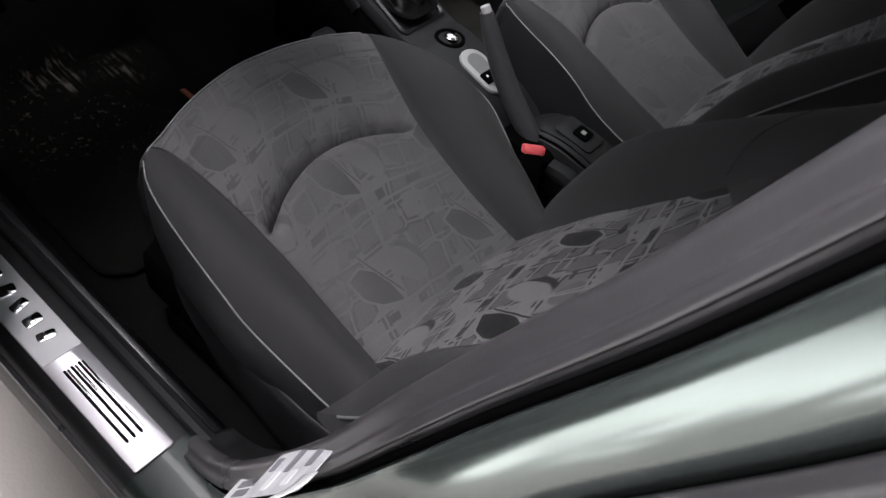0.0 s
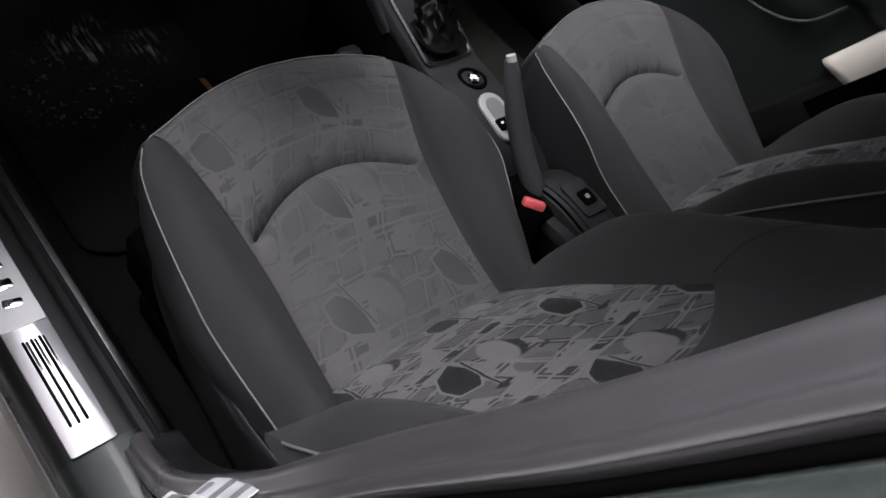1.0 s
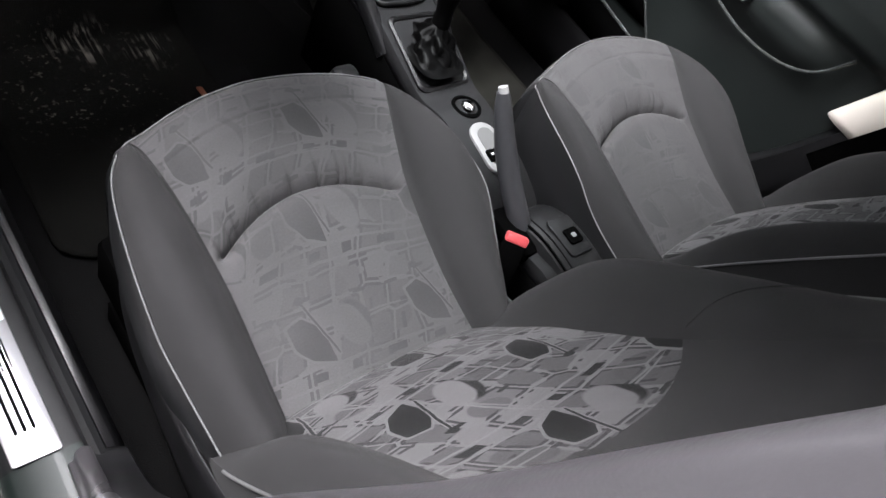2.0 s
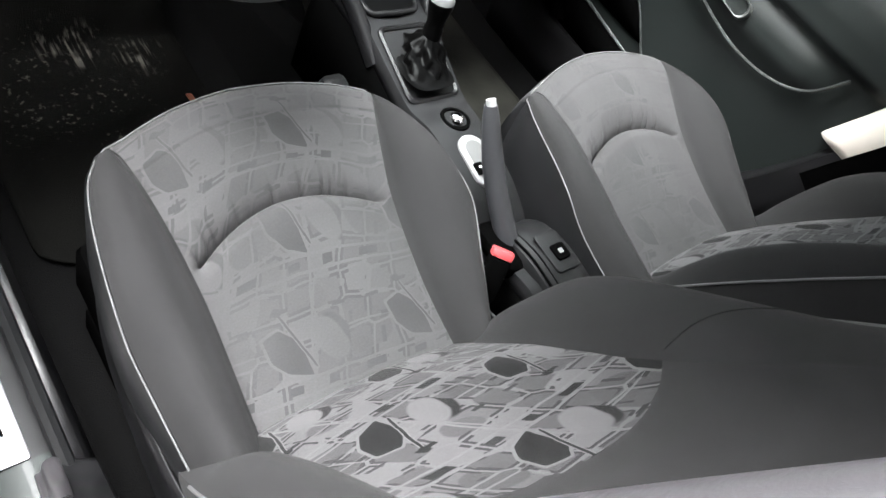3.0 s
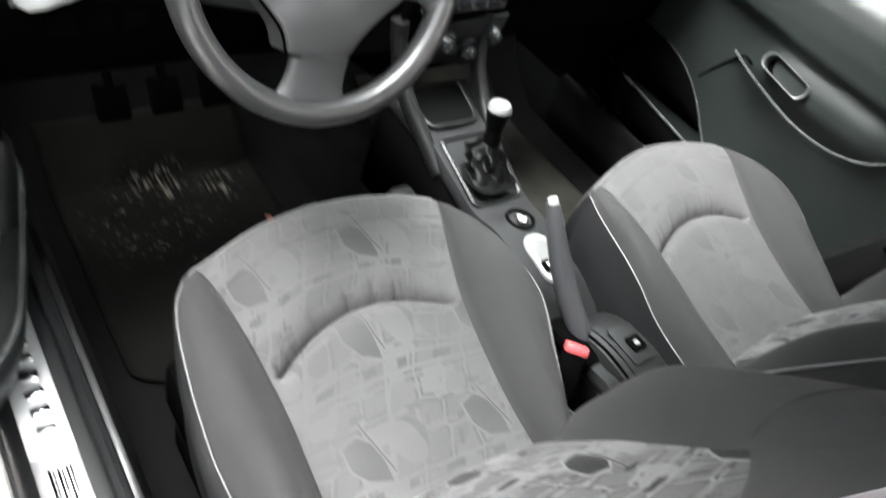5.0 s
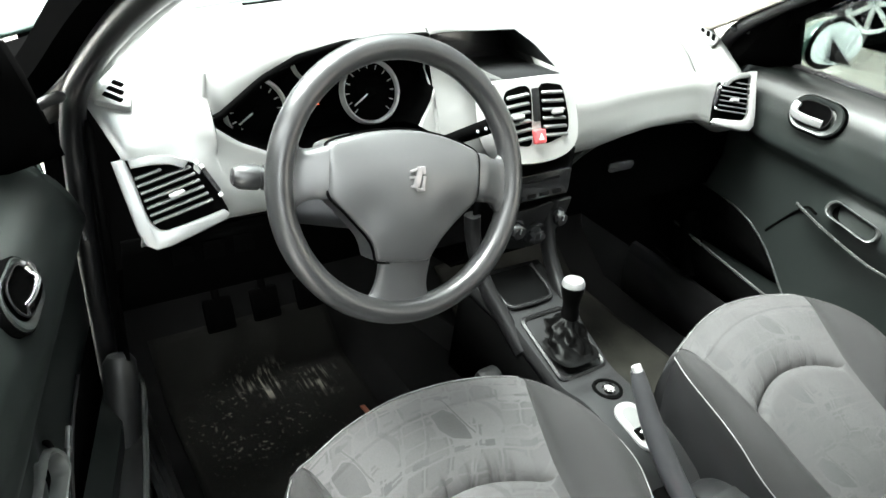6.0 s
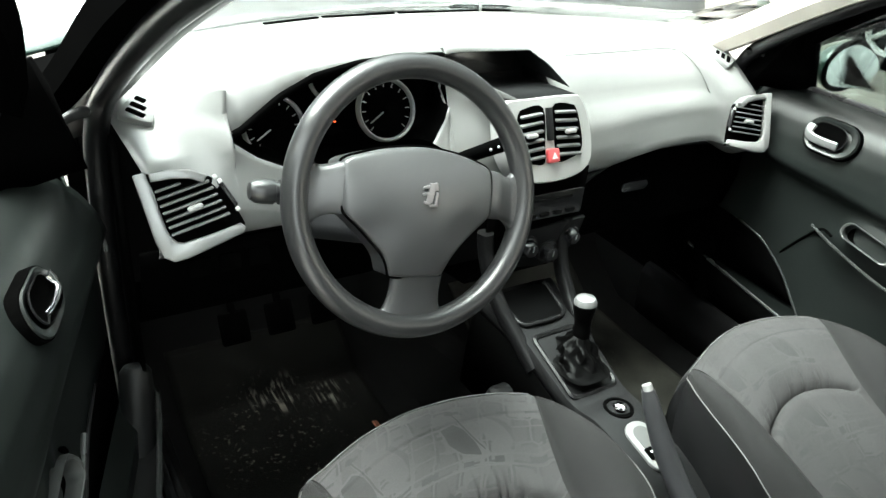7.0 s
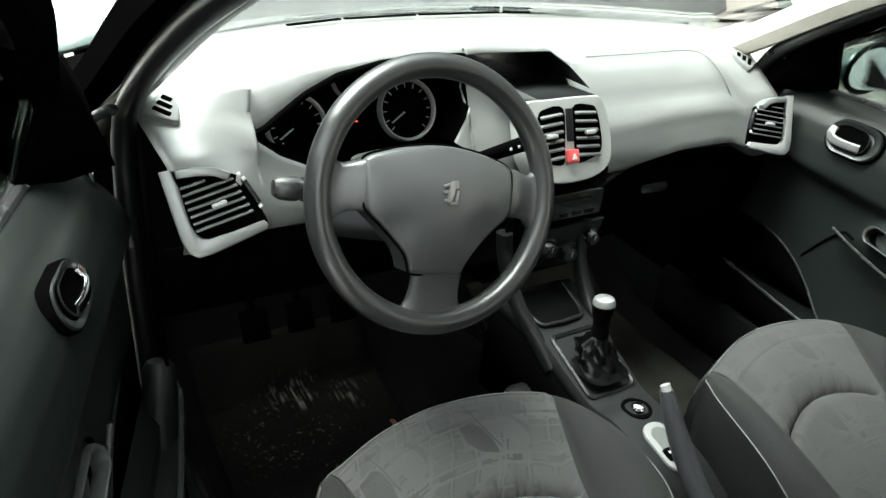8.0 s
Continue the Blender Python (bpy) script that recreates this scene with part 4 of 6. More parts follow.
RIDGE_X, RIDGE_Z = (-0.56, -0.535, -0.50, -0.45, -0.33, -0.20, -0.05, 0.030, 0.060, 0.085, 0.15), (0.950, 0.975, 0.992, 1.000, 1.014, 1.012, 1.002, 0.997, 0.984, 0.962, 0.955)
LIP_X, LIP_Z = (-0.535, -0.512, -0.45, -0.397, -0.327, -0.25, -0.165, -0.11, 0.030, 0.055, 0.076), (0.914, 0.920, 0.966, 0.991, 1.005, 1.005, 1.0, 0.995, 0.991, 0.972, 0.942)
FLOOR_X, FLOOR_Z = (-0.525, -0.49, -0.44, -0.33, -0.22, -0.175, -0.162), (0.908, 0.882, 0.860, 0.845, 0.852, 0.872, 0.93)


def face_y(z):
    return lerp(z, (0.77, 0.795, 0.83, 0.875, 0.922, 0.95, 1.0), (0.848, 0.838, 0.845, 0.862, 0.890, 0.925, 0.95))


def in_dials(x):
    return -0.523 < x < -0.163


def in_display(x):
    return -0.157 < x < 0.076


def dash_profile(x):
    """Points from the windscreen over the hood, into the dial or display cave where there is one, and down the face at x across."""
    deep = 1.40 - 0.20 * (x / 0.68) ** 2
    end = smooth01((abs(x) - 0.46) / 0.12) if x > 0 else smooth01((abs(x) - 0.54) / 0.07)
    ridge = lerp(x, RIDGE_X, RIDGE_Z) if -0.56 < x < 0.15 else 0.955
    hood = smooth01((x + 0.56) / 0.04) * (1 - smooth01((x - 0.09) / 0.06))
    yr = 0.93 + hood * (lerp(x, (-0.53, -0.33, -0.17, -0.10), (0.872, 0.878, 0.905, 0.93)) - 0.93)
    tilt = 0.8 * max(0.0, ridge - lerp(x, LIP_X, LIP_Z) - 0.012) * hood if in_dials(x) else 0.0
    top = [(deep, 0.948), (0.5 * (deep + 1.08), 0.956), (1.08, 0.958), (1.0 + 0.02 * hood, 0.4 * 0.958 + 0.6 * ridge), (yr + 0.045 + tilt, ridge + 0.001), (yr + 0.012 + tilt, ridge - 0.003)]
    if in_dials(x):
        lip, low, yl, yf = lerp(x, LIP_X, LIP_Z), lerp(x, FLOOR_X, FLOOR_Z), yr, lerp(x, (-0.523, -0.44, -0.25, -0.163), (0.868, 0.852, 0.852, 0.875))
        cave = [(yl, min(lip, ridge - 0.006)), (0.965, lip - 0.004), (0.95, low + 0.004), (yf, low)]
    elif in_display(x):
        lip, low = lerp(x, LIP_X, LIP_Z), lerp(x, (-0.157, -0.125, -0.045), (0.984, 0.968, 0.935))
        yl = lerp(x, (-0.157, -0.11, 0.030, 0.055, 0.076), (0.91, 0.928, 0.928, 0.90, 0.858))
        cave = [(yl, lip), (1.0, lip - 0.002), (0.995, low - 0.012 * smooth01((0.985 - low) / 0.03)), (lerp(low, (0.935, 0.984), (0.842, 0.918)), low)]
    else:
        cave = [(face_y(z) + (yr - 0.905) * 0.6, z) for z in (0.940, 0.925, 0.912, 0.900)]
    low = cave[-1][1]
    foot = lerp(x, (0.10, 0.19, 0.27, 0.34, 0.45), (0.768, 0.775, 0.795, 0.803, 0.803)) if x > 0.1 else 0.775
    zs = [low + (foot - low) * k / 4 for k in range(1, 5)]
    face = [(face_y(z), z) for z in zs]
    mid = top + cave + face + [(0.868, foot - 0.004)]
    side_top = [(deep, 0.948), (0.5 * (deep + 1.10), 0.957), (1.10, 0.955), (1.05, 0.948), (1.01, 0.936), (0.97, 0.918)]
    side = side_top + [(0.935, 0.902), (0.915, 0.892), (0.90, 0.885), (0.882, 0.876), (0.868, 0.848), (0.855, 0.82), (0.845, 0.795), (0.836, 0.773), (0.846, 0.755)]
    out = [Vector((x, a[0] + (b[0] - a[0]) * end, a[1] + (b[1] - a[1]) * end)) for a, b in zip(mid, side)]
    for q in out:
        if abs(q.x) > 0.615:
            q.x = math.copysign(0.615 + (abs(q.x) - 0.615) * lerp(q.y, (0.86, 1.0), (0.45, 1.0)), q.x)
    return out


xs = sorted({*np.linspace(-0.672, 0.672, 57).round(4), -0.5235, -0.5225, -0.1635, -0.1625, -0.1575, -0.1565, 0.0755, 0.0765, *np.linspace(-0.52, -0.44, 14).round(4), *np.linspace(0.03, 0.075, 8).round(4)})


def pad_rows(x):
    p = dash_profile(x)
    head, tail = catmull(p[:6], 3), catmull(p[9:], 3)
    return head, p[6:9], tail


head_n = len(pad_rows(0)[0])
for name, lab, material, keep in (("upper_pad", "grey grained upper dash pad", DASH, "pad"), ("dial_recess", "black recess round the dials", BLACK, "dials"), ("display_recess", "dark display recess with a shelf", DARK, "display")):
    bm = bmesh.new()
    rows = [sum(map(list, pad_rows(x)), []) for x in xs]
    vs = [[bm.verts.new(q) for q in r] for r in rows]
    for i in range(len(xs) - 1):
        xm = 0.5 * (xs[i] + xs[i + 1])
        for j in range(len(rows[0]) - 1):
            cave = head_n <= j < head_n + 3 and (in_dials(xm) or in_display(xm))
            wall = head_n <= j < head_n + 3 and xs[i + 1] - xs[i] < 0.0015
            kind_ = "pad"
            if cave or wall:
                kind_ = "dials" if xm < -0.14 else "display"
            if kind_ == keep:
                bm.faces.new((vs[i][j], vs[i + 1][j], vs[i + 1][j + 1], vs[i][j + 1]))
    for v in [v for v in bm.verts if not v.link_faces]:
        bm.verts.remove(v)
    part(name, bm, material, dash, lab, thick=0.002, angle=50)
# soft dark edge along the hood's lip
lip_line = [Vector((x, lerp(x, (-0.53, -0.33, -0.17), (0.872, 0.878, 0.905)), min(lerp(x, LIP_X, LIP_Z), lerp(x, RIDGE_X, RIDGE_Z) - 0.006) - 0.001)) for x in np.linspace(-0.520, -0.166, 30)]
part("hood_lip", tube(lip_line, 0.0055, 10), BLACK, dash, "dark rounded lip of the dial hood")
# seam of the airbag lid
part("lid_seam", tube(catmull([(0.155, 0.972, 0.9615), (0.30, 0.972, 0.961), (0.43, 0.972, 0.9605), (0.455, 0.94, 0.955), (0.475, 0.905, 0.925), (0.49, 0.878, 0.885)], 6), 0.0012, 6), SLAT, dash, "fine airbag lid seam")
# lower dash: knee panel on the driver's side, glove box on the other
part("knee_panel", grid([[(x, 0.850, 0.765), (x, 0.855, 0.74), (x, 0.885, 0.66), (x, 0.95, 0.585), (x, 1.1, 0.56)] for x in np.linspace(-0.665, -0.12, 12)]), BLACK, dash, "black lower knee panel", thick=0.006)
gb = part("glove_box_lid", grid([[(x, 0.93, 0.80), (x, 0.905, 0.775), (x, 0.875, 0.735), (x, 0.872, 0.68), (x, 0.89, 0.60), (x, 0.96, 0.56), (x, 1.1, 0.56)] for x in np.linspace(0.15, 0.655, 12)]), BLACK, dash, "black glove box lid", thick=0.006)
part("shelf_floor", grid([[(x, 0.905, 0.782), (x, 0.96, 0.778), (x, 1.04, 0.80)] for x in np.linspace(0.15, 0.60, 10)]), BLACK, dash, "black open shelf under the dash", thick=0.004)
part("shelf_lip", sweep(catmull([(0.118, 0.842, 0.745), (0.17, 0.858, 0.760), (0.24, 0.872, 0.775), (0.34, 0.880, 0.786), (0.45, 0.876, 0.788), (0.56, 0.866, 0.780), (0.62, 0.86, 0.772)], 6), rrect(0.020, 0.014, 0.006, 4)), CONSOLE, dash, "rounded lip of the shelf")
part("latch", prism(rrect(0.075, 0.022, 0.011), 0.0, 0.012, axes((0.312, 0.874, 0.708), (1, 0, 0), (0, 0.1, 1)), 0.004), GLOSSY, gb, "dark oval glove box latch")
for k in range(3):
    part("switch_blank", prism(rrect(0.034, 0.03, 0.004), 0.0, 0.005, axes((-0.585 + 0.045 * k, 0.852, 0.725), (1, 0, 0), (0, 0.12, 1)), 0.002), BLACK, dash, "blank switch cover")


def air_vent(s):
    """Side vent: a black body with a silver L-shaped edge, a grey top strip, slats, thumb tab and thumb wheel."""
    m = axes((0.590 * s, 0.846, 0.82), (1, 0, 0), (0, 0.41, 0.91)) @ Matrix.Translation((0, 0, 0.004 if s < 0 else 0.010)) @ Matrix.Rotation(radians(-9 if s < 0 else -6), 4, "Y")
    k = -s

    def shape(pts):
        return [((x + 0.588) * k * 0.95, (z - 0.822) * 0.88 / 0.91) for x, z in pts]
    body = shape(((-0.655, 0.882), (-0.62, 0.886), (-0.583, 0.883), (-0.552, 0.867), (-0.531, 0.835), (-0.517, 0.795), (-0.519, 0.784), (-0.56, 0.772), (-0.615, 0.760), (-0.634, 0.765), (-0.643, 0.785)))
    v = part("side_air_vent", prism(body, -0.03, -0.003, m), BLACK, dash, "black slatted side air vent with silver edge")
    # Same silver edge on both vents; the driver's tone is dimmed for its light.
    part("silver_edge", prism(shape(((-0.661, 0.884), (-0.644, 0.886), (-0.637, 0.86), (-0.6315, 0.820), (-0.6275, 0.800), (-0.6225, 0.789), (-0.616, 0.7825), (-0.607, 0.780), (-0.57, 0.786), (-0.523, 0.796), (-0.517, 0.789), (-0.521, 0.782), (-0.56, 0.770), (-0.605, 0.757), (-0.625, 0.755), (-0.639, 0.764), (-0.646, 0.785))), -0.010, 0.006, m, 0.003), SILVER if s > 0 else SATIN, v, "silver painted L-shaped edge")
    part("top_strip", prism(shape(((-0.639, 0.884), (-0.61, 0.886), (-0.583, 0.883), (-0.560, 0.872), (-0.567, 0.861), (-0.585, 0.870), (-0.61, 0.873), (-0.638, 0.872))), -0.02, 0.007, m, 0.003), SATIN, v, "satin grey top strip")
    a = 13 * k
    for n in range(7):
        f = (n + 0.6) / 7
        xl, zl = -0.619 - 0.016 * f, 0.788 + 0.074 * f
        xr = -0.536 - 0.030 * f
        w = (xr - xl) / math.cos(radians(13))
        if n == 6:
            w *= 0.5
        cx_, cy_ = ((xl + 0.5 * w * 0.97 + 0.588) * k * 0.95, (zl + 0.5 * w * 0.22 - 0.822) * 0.88 / 0.91)
        part("slat", box((0, 0, 0), (w, 0.0028, 0.012), 0.0012, m @ pose(cx_, cy_, -0.001, 12, 0, a)), SLAT, v)
    part("tab", box((0, 0, 0), (0.022, 0.008, 0.010), 0.003, m @ pose(0.004 * k, 0.006, 0.005, 0, 0, a)), SILVER, v, "grey thumb tab")
    part("thumb_wheel", box((0, 0, 0), (0.007, 0.044, 0.010), 0.003, m @ pose(0.050 * k, 0.020, 0.0, 0, 0, 26 * k)), GLOSSY, v, "black thumb wheel")
    for dx, dz in ((0.036, 0.045), (0.042, 0.038), (0.060, -0.004)):
        part("mark", box((0, 0, 0), (0.006, 0.006, 0.002), 0.001, m @ pose(dx * k, dz, 0.005, 0, 0, 26 * k)), WHITE, v, "pale mark")
    return v


air_vent(-1)
air_vent(1)

# triangular demist vents by the pillars
for s in (-1, 1):
    m = axes((0.624 * s, 0.985, 0.9295), (1, 0, 0), (0, 0.92, 0.40))
    tri = [(-0.028, -0.014), (-0.024, -0.024), (0.006, -0.040), (0.014, -0.036), (0.019, -0.003), (0.012, 0.024), (0.004, 0.027)]
    tri = [(x * -s, y) for x, y in tri]
    o = catmull([(x, y, 0) for x, y in tri], 3, True)
    v = part("demist_vent", prism([(q.x, q.y) for q in o], -0.006, 0.0062, m, 0.002), DASH, dash, "grey triangular demist vent")
    for x, y, w in ((-0.0065, -0.0195, 0.028), (0.0, -0.007, 0.023), (0.006, 0.006, 0.016)):
        part("slot", prism(rrect(w, 0.0088, 0.002), 0.0, 0.0069, m @ pose(x * -s, y, 0, 0, 0, -42 * -s)), BLACK, v, "black slot")

# defroster slots along the windscreen
for a, b in ((-0.33, -0.206), (-0.196, -0.024), (-0.014, 0.195), (0.205, 0.45)):
    pts = [(x, lerp(x, (-0.33, -0.2, -0.02, 0.2, 0.44, 0.5), (1.289, 1.324, 1.339, 1.338, 1.299, 1.285)), 0.9600) for x in np.linspace(a, b, 8)]
    part("defroster_slot", sweep(pts, [(-0.004, -0.0015), (0.004, -0.0015), (0.004, 0.0015), (-0.004, 0.0015)]), BLACK, dash, "dark defroster slot")

# dial cluster
clus = part("dial_panel", prism(rrect(0.30, 0.075, 0.02), -0.004, 0.0, axes((-0.345, 0.952, 0.905), (1, 0, 0), (0, 0.2, 0.98))), BLACK, dash, "black dial panel")
GAUGES = [(-0.442, 0.925, 0.900, 0.047), (-0.251, 0.925, 0.909, 0.050), (-0.348, 0.935, 0.966, 0.033)]
for gx, gy, gz, gr in GAUGES:
    m = axes((gx, gy, gz), (1, 0, 0), (0, 0.37, 0.93))
    gg = part("gauge", disc(m, gr * 0.96, -0.006, -0.003, 32), BLACK, clus, "black dial face")
    part("bezel", lathe([(gr * 0.92, -0.004), (gr * 0.95, 0.004), (gr, 0.006), (gr * 1.05, 0.002), (gr * 1.06, -0.006)], m, 40), SILVER, gg, "silver dial ring")
    if gr > 0.04:
        for k in range(13):
            a = radians(225 - 270 * k / 12)
            part("tick", box((0, 0, 0), (0.0075, 0.0014, 0.0008), 0.0003, m @ pose(gr * 0.80 * math.cos(a), gr * 0.80 * math.sin(a), -0.0022, 0, 0, math.degrees(a))), WHITE, gg)
        a = radians(212)
        part("needle", box((0, 0, 0), (gr * 0.75, 0.0022, 0.0014), 0.0005, m @ pose(gr * 0.35 * math.cos(a), gr * 0.35 * math.sin(a), 0.0, 0, 0, math.degrees(a))), WHITE, gg, "white needle")
        part("boss", disc(m, 0.007, -0.002, 0.003, 16, 0.001), BLACK, gg)
warn = bpy.data.materials.new("warning_red")
warn.use_nodes = True
wb = warn.node_tree.nodes["Principled BSDF"]
wb.inputs["Base Color"].default_value = (0.4, 0.02, 0.01, 1)
wb.inputs["Emission Color"].default_value = (1.0, 0.10, 0.03, 1)
wb.inputs["Emission Strength"].default_value = 0.25
m = axes((-0.342, 0.935, 0.899), (1, 0, 0), (0, 0.37, 0.93))
for k, (a, b, w, h) in enumerate(((0, 0, 0.007, 0.003), (-0.002, 0.006, 0.004, 0.003), (0.004, -0.005, 0.004, 0.002))):
    part("warning_lamp", box((0, 0, 0), (w, h, 0.001), 0.0005, m @ Matrix.Translation((a, b, -0.002))), warn, clus, "red warning lamp")

# display in the middle
part("display_screen", prism(rrect(0.16, 0.045, 0.004), 0.0, 0.003, axes((-0.03, 0.992, 0.957), (1, 0, 0), (0, 0.1, 1)), 0.001), GLOSSY, dash, "blank black display screen")

# centre panel: silver shield with two slatted vents and the hazard button
cm = axes((0.005, 0.815, 0.875), (1, 0, 0), (0, 0.36, 0.93))
shield = catmull([(x, y, 0) for x, y in ((-0.088, 0.062), (-0.04, 0.066), (0.05, 0.066), (0.078, 0.06), (0.094, 0.02), (0.098, -0.03), (0.086, -0.062), (0.045, -0.078), (-0.02, -0.080), (-0.068, -0.066), (-0.092, -0.03), (-0.096, 0.02))], 4, True)
cp = part("centre_panel", grid([[cm @ (p * k + Vector((0, 0, h))) for p in shield] for k, h in ((1.0, -0.03), (1.0, 0.0), (0.97, 0.005), (0.80, 0.006), (0.4, 0.006), (0.02, 0.006))], close_u=True), SILVER, dash, "silver centre vent panel")
for s in (-1, 1):
    hole = catmull([(s * x, y, 0) for x, y in ((0.010, 0.048), (0.05, 0.050), (0.064, 0.038), (0.072, -0.01), (0.066, -0.034), (0.04, -0.044), (0.016, -0.046), (0.011, -0.02))], 4, True)
    v = part("centre_vent", prism([(q.x, q.y) for q in hole], 0.0045, 0.0075, cm), BLACK, cp, "black slatted centre vent")
    for k in range(6):
        y = -0.034 + 0.0145 * k
        w = 0.052 - 0.0012 * k
        part("slat", box((0, 0, 0), (w, 0.0045, 0.012), 0.0015, cm @ pose(s * (0.040 - 0.0006 * k), y, 0.007, 25, 0, -4 * s)), SLAT, v)
    part("tab", box((0, 0, 0), (0.022, 0.008, 0.01), 0.003, cm @ Matrix.Translation((s * 0.042, 0.004, 0.014))), SILVER, v, "grey thumb tab")
part("vent_wheel", box((0, 0, 0), (0.010, 0.056, 0.014), 0.002, cm @ Matrix.Translation((0, 0.02, 0.008))), DARK, cp, "black divider with thumb wheels")
hz = part("hazard_button", box((0, 0, 0), (0.024, 0.024, 0.012), 0.003, cm @ Matrix.Translation((0.002, -0.034, 0.010))), RED, cp, "red hazard button")
tri = [(0.0, 0.006), (-0.006, -0.005), (0.006, -0.005)]
part("triangle", prism(tri, 0.0, 0.0008, cm @ Matrix.Translation((0.002, -0.034, 0.0162))), WHITE, hz, "white triangle")

# centre stack
stack = thing("centre_stack", (0.02, 0.86, 0.56), "black centre stack with radio and round heater controls", "centre stack")
part("housing", grid([[(x, 0.815 + 0.25 * abs(x - 0.02) ** 1.5, 0.80), (x, 0.812 + 0.25 * abs(x - 0.02) ** 1.5, 0.72), (x, 0.815 + 0.25 * abs(x - 0.02) ** 1.5, 0.66), (x, 0.83, 0.60), (x, 0.87, 0.565), (x, 0.95, 0.55)] for x in np.linspace(-0.09, 0.125, 14)]), BLACK, stack, thick=0.006)
rm = axes((0.02, 0.810, 0.742), (1, 0, 0), (0, 0.02, 1))
rad = part("radio", prism(rrect(0.178, 0.052, 0.006), 0.0, 0.008, rm, 0.002), GLOSSY, stack, "gloss black radio fascia")
for k in range(5):
    part("button", prism(rrect(0.020, 0.008, 0.002), 0.008, 0.0105, rm @ Matrix.Translation((-0.06 + 0.03 * k, -0.016, 0)), 0.0008), DARK, rad)
part("slot", prism(rrect(0.12, 0.004, 0.001), 0.008, 0.0088, rm @ Matrix.Translation((0.0, 0.013, 0))), DARK, rad)
hm = axes((0.045, 0.818, 0.655), (1, 0, 0), (0, -0.12, 1))
hc = part("heater_panel", prism([(x, y) for x, y in ((-0.085, 0.04), (0.085, 0.045), (0.08, -0.01), (0.05, -0.045), (0.0, -0.055), (-0.05, -0.045), (-0.08, -0.01))], -0.004, 0.006, hm, 0.003), DARK, stack, "dark rounded heater panel")
for kx, ky, kr in ((-0.045, 0.004, 0.020), (0.008, -0.018, 0.022), (0.055, 0.012, 0.018)):
    kn = part("knob", lathe([(kr * 1.15, 0.006), (kr * 1.1, 0.009), (kr * 0.85, 0.010), (kr * 0.75, 0.024), (kr * 0.6, 0.027), (0.0005, 0.027)], hm @ Matrix.Translation((kx, ky, 0)), 24), GLOSSY, hc, "round heater knob")
    part("ring", lathe([(kr * 1.15, 0.006), (kr * 1.17, 0.0085), (kr * 1.05, 0.0095)], hm @ Matrix.Translation((kx, ky, 0)), 28), CONSOLE, kn, "thin grey ring")
    part("pointer", box((0, 0, 0), (0.002, kr * 0.6, 0.001), 0.0004, hm @ Matrix.Translation((kx, ky + kr * 0.3, 0.0275))), WHITE, kn)

# ---- steering wheel ----
RAKE = radians(22)
HUB = Vector((-0.361, 0.622, 0.908))
wm = Matrix.Translation(HUB) @ Matrix.Rotation(radians(90) - RAKE, 4, "X") @ Matrix.Rotation(radians(-11), 4, "Z")
wheel = thing("steering_wheel", HUB, "dark grey three-spoke steering wheel with worn glossy rim and chrome badge", "steering wheel")
R = 0.1645
ring = [wm @ Vector((R * math.cos(a), R * math.sin(a), 0)) for a in np.linspace(0, 2 * math.pi, 96, endpoint=False)]
axis = wm.to_3x3() @ Vector((0, 0, 1))
part("rim", sweep(ring, [(0.0158 * math.cos(a), 0.0168 * math.sin(a)) for a in np.linspace(0, 2 * math.pi, 20, endpoint=False)], up=axis, closed=True), WHEEL, wheel, "worn dark grey foam rim")


def spoke(turn, stations):
    """A blended arm from the hub to the rim: stations of reach, lower edge, upper edge and face height, flaring into the rim."""
    rows = []
    rot = Matrix.Rotation(radians(turn), 4, "Z")
    st_ = catmull([(r, lo, hi) for r, lo, hi, _ in stations], 5)
    hs = catmull([(h, 0, 0) for *_, h in stations], 5)
    for q, h in zip(st_, hs):
        mid, half = 0.5 * (q.y + q.z), 0.5 * (q.z - q.y)
        row = []
        for a in np.linspace(0, 2 * math.pi, 24, endpoint=False):
            c, s_ = math.cos(a), math.sin(a)
            row.append(wm @ rot @ Vector((q.x, mid + half * math.copysign(abs(c) ** 0.7, c), h.x - 0.010 + 0.011 * math.copysign(abs(s_) ** 0.8, s_))))
        rows.append(row)
    return grid(rows, close_u=True)


for s in (-1, 1):
    lo_hi = [(0.098, -0.022, 0.041, 0.021), (0.112, -0.023, 0.040, 0.019), (0.126, -0.024, 0.036, 0.013), (0.138, -0.030, 0.035, 0.008), (0.147, -0.042, 0.045, 0.006), (0.156, -0.068, 0.068, 0.005)]
    if s < 0:
        lo_hi = [(r, -hi, -lo, h) for r, lo, hi, h in lo_hi]
    part("side_spoke", spoke(0 if s > 0 else 180, lo_hi), HUBPLASTIC, wheel, "smooth grey side spoke")
part("lower_spoke", spoke(-90, [(0.090, -0.036, 0.036, 0.018), (0.104, -0.036, 0.036, 0.015), (0.120, -0.036, 0.036, 0.011), (0.136, -0.039, 0.039, 0.007), (0.147, -0.048, 0.048, 0.005), (0.156, -0.075, 0.075, 0.004)]), HUBPLASTIC, wheel, "smooth grey lower spoke")
HALF = ((0.0, 0.064), (0.05, 0.059), (0.085, 0.050), (0.101, 0.044), (0.106, 0.036), (0.106, 0.010), (0.104, -0.014), (0.098, -0.024), (0.084, -0.036), (0.064, -0.055), (0.050, -0.070), (0.042, -0.084), (0.038, -0.094), (0.032, -0.098), (0.0, -0.099))
hm0 = wm @ Matrix.Translation((-0.007, 0, 0))
cover = catmull([(x, y, 0) for x, y in HALF] + [(-x, y, 0) for x, y in HALF[-2:0:-1]], 4, True)


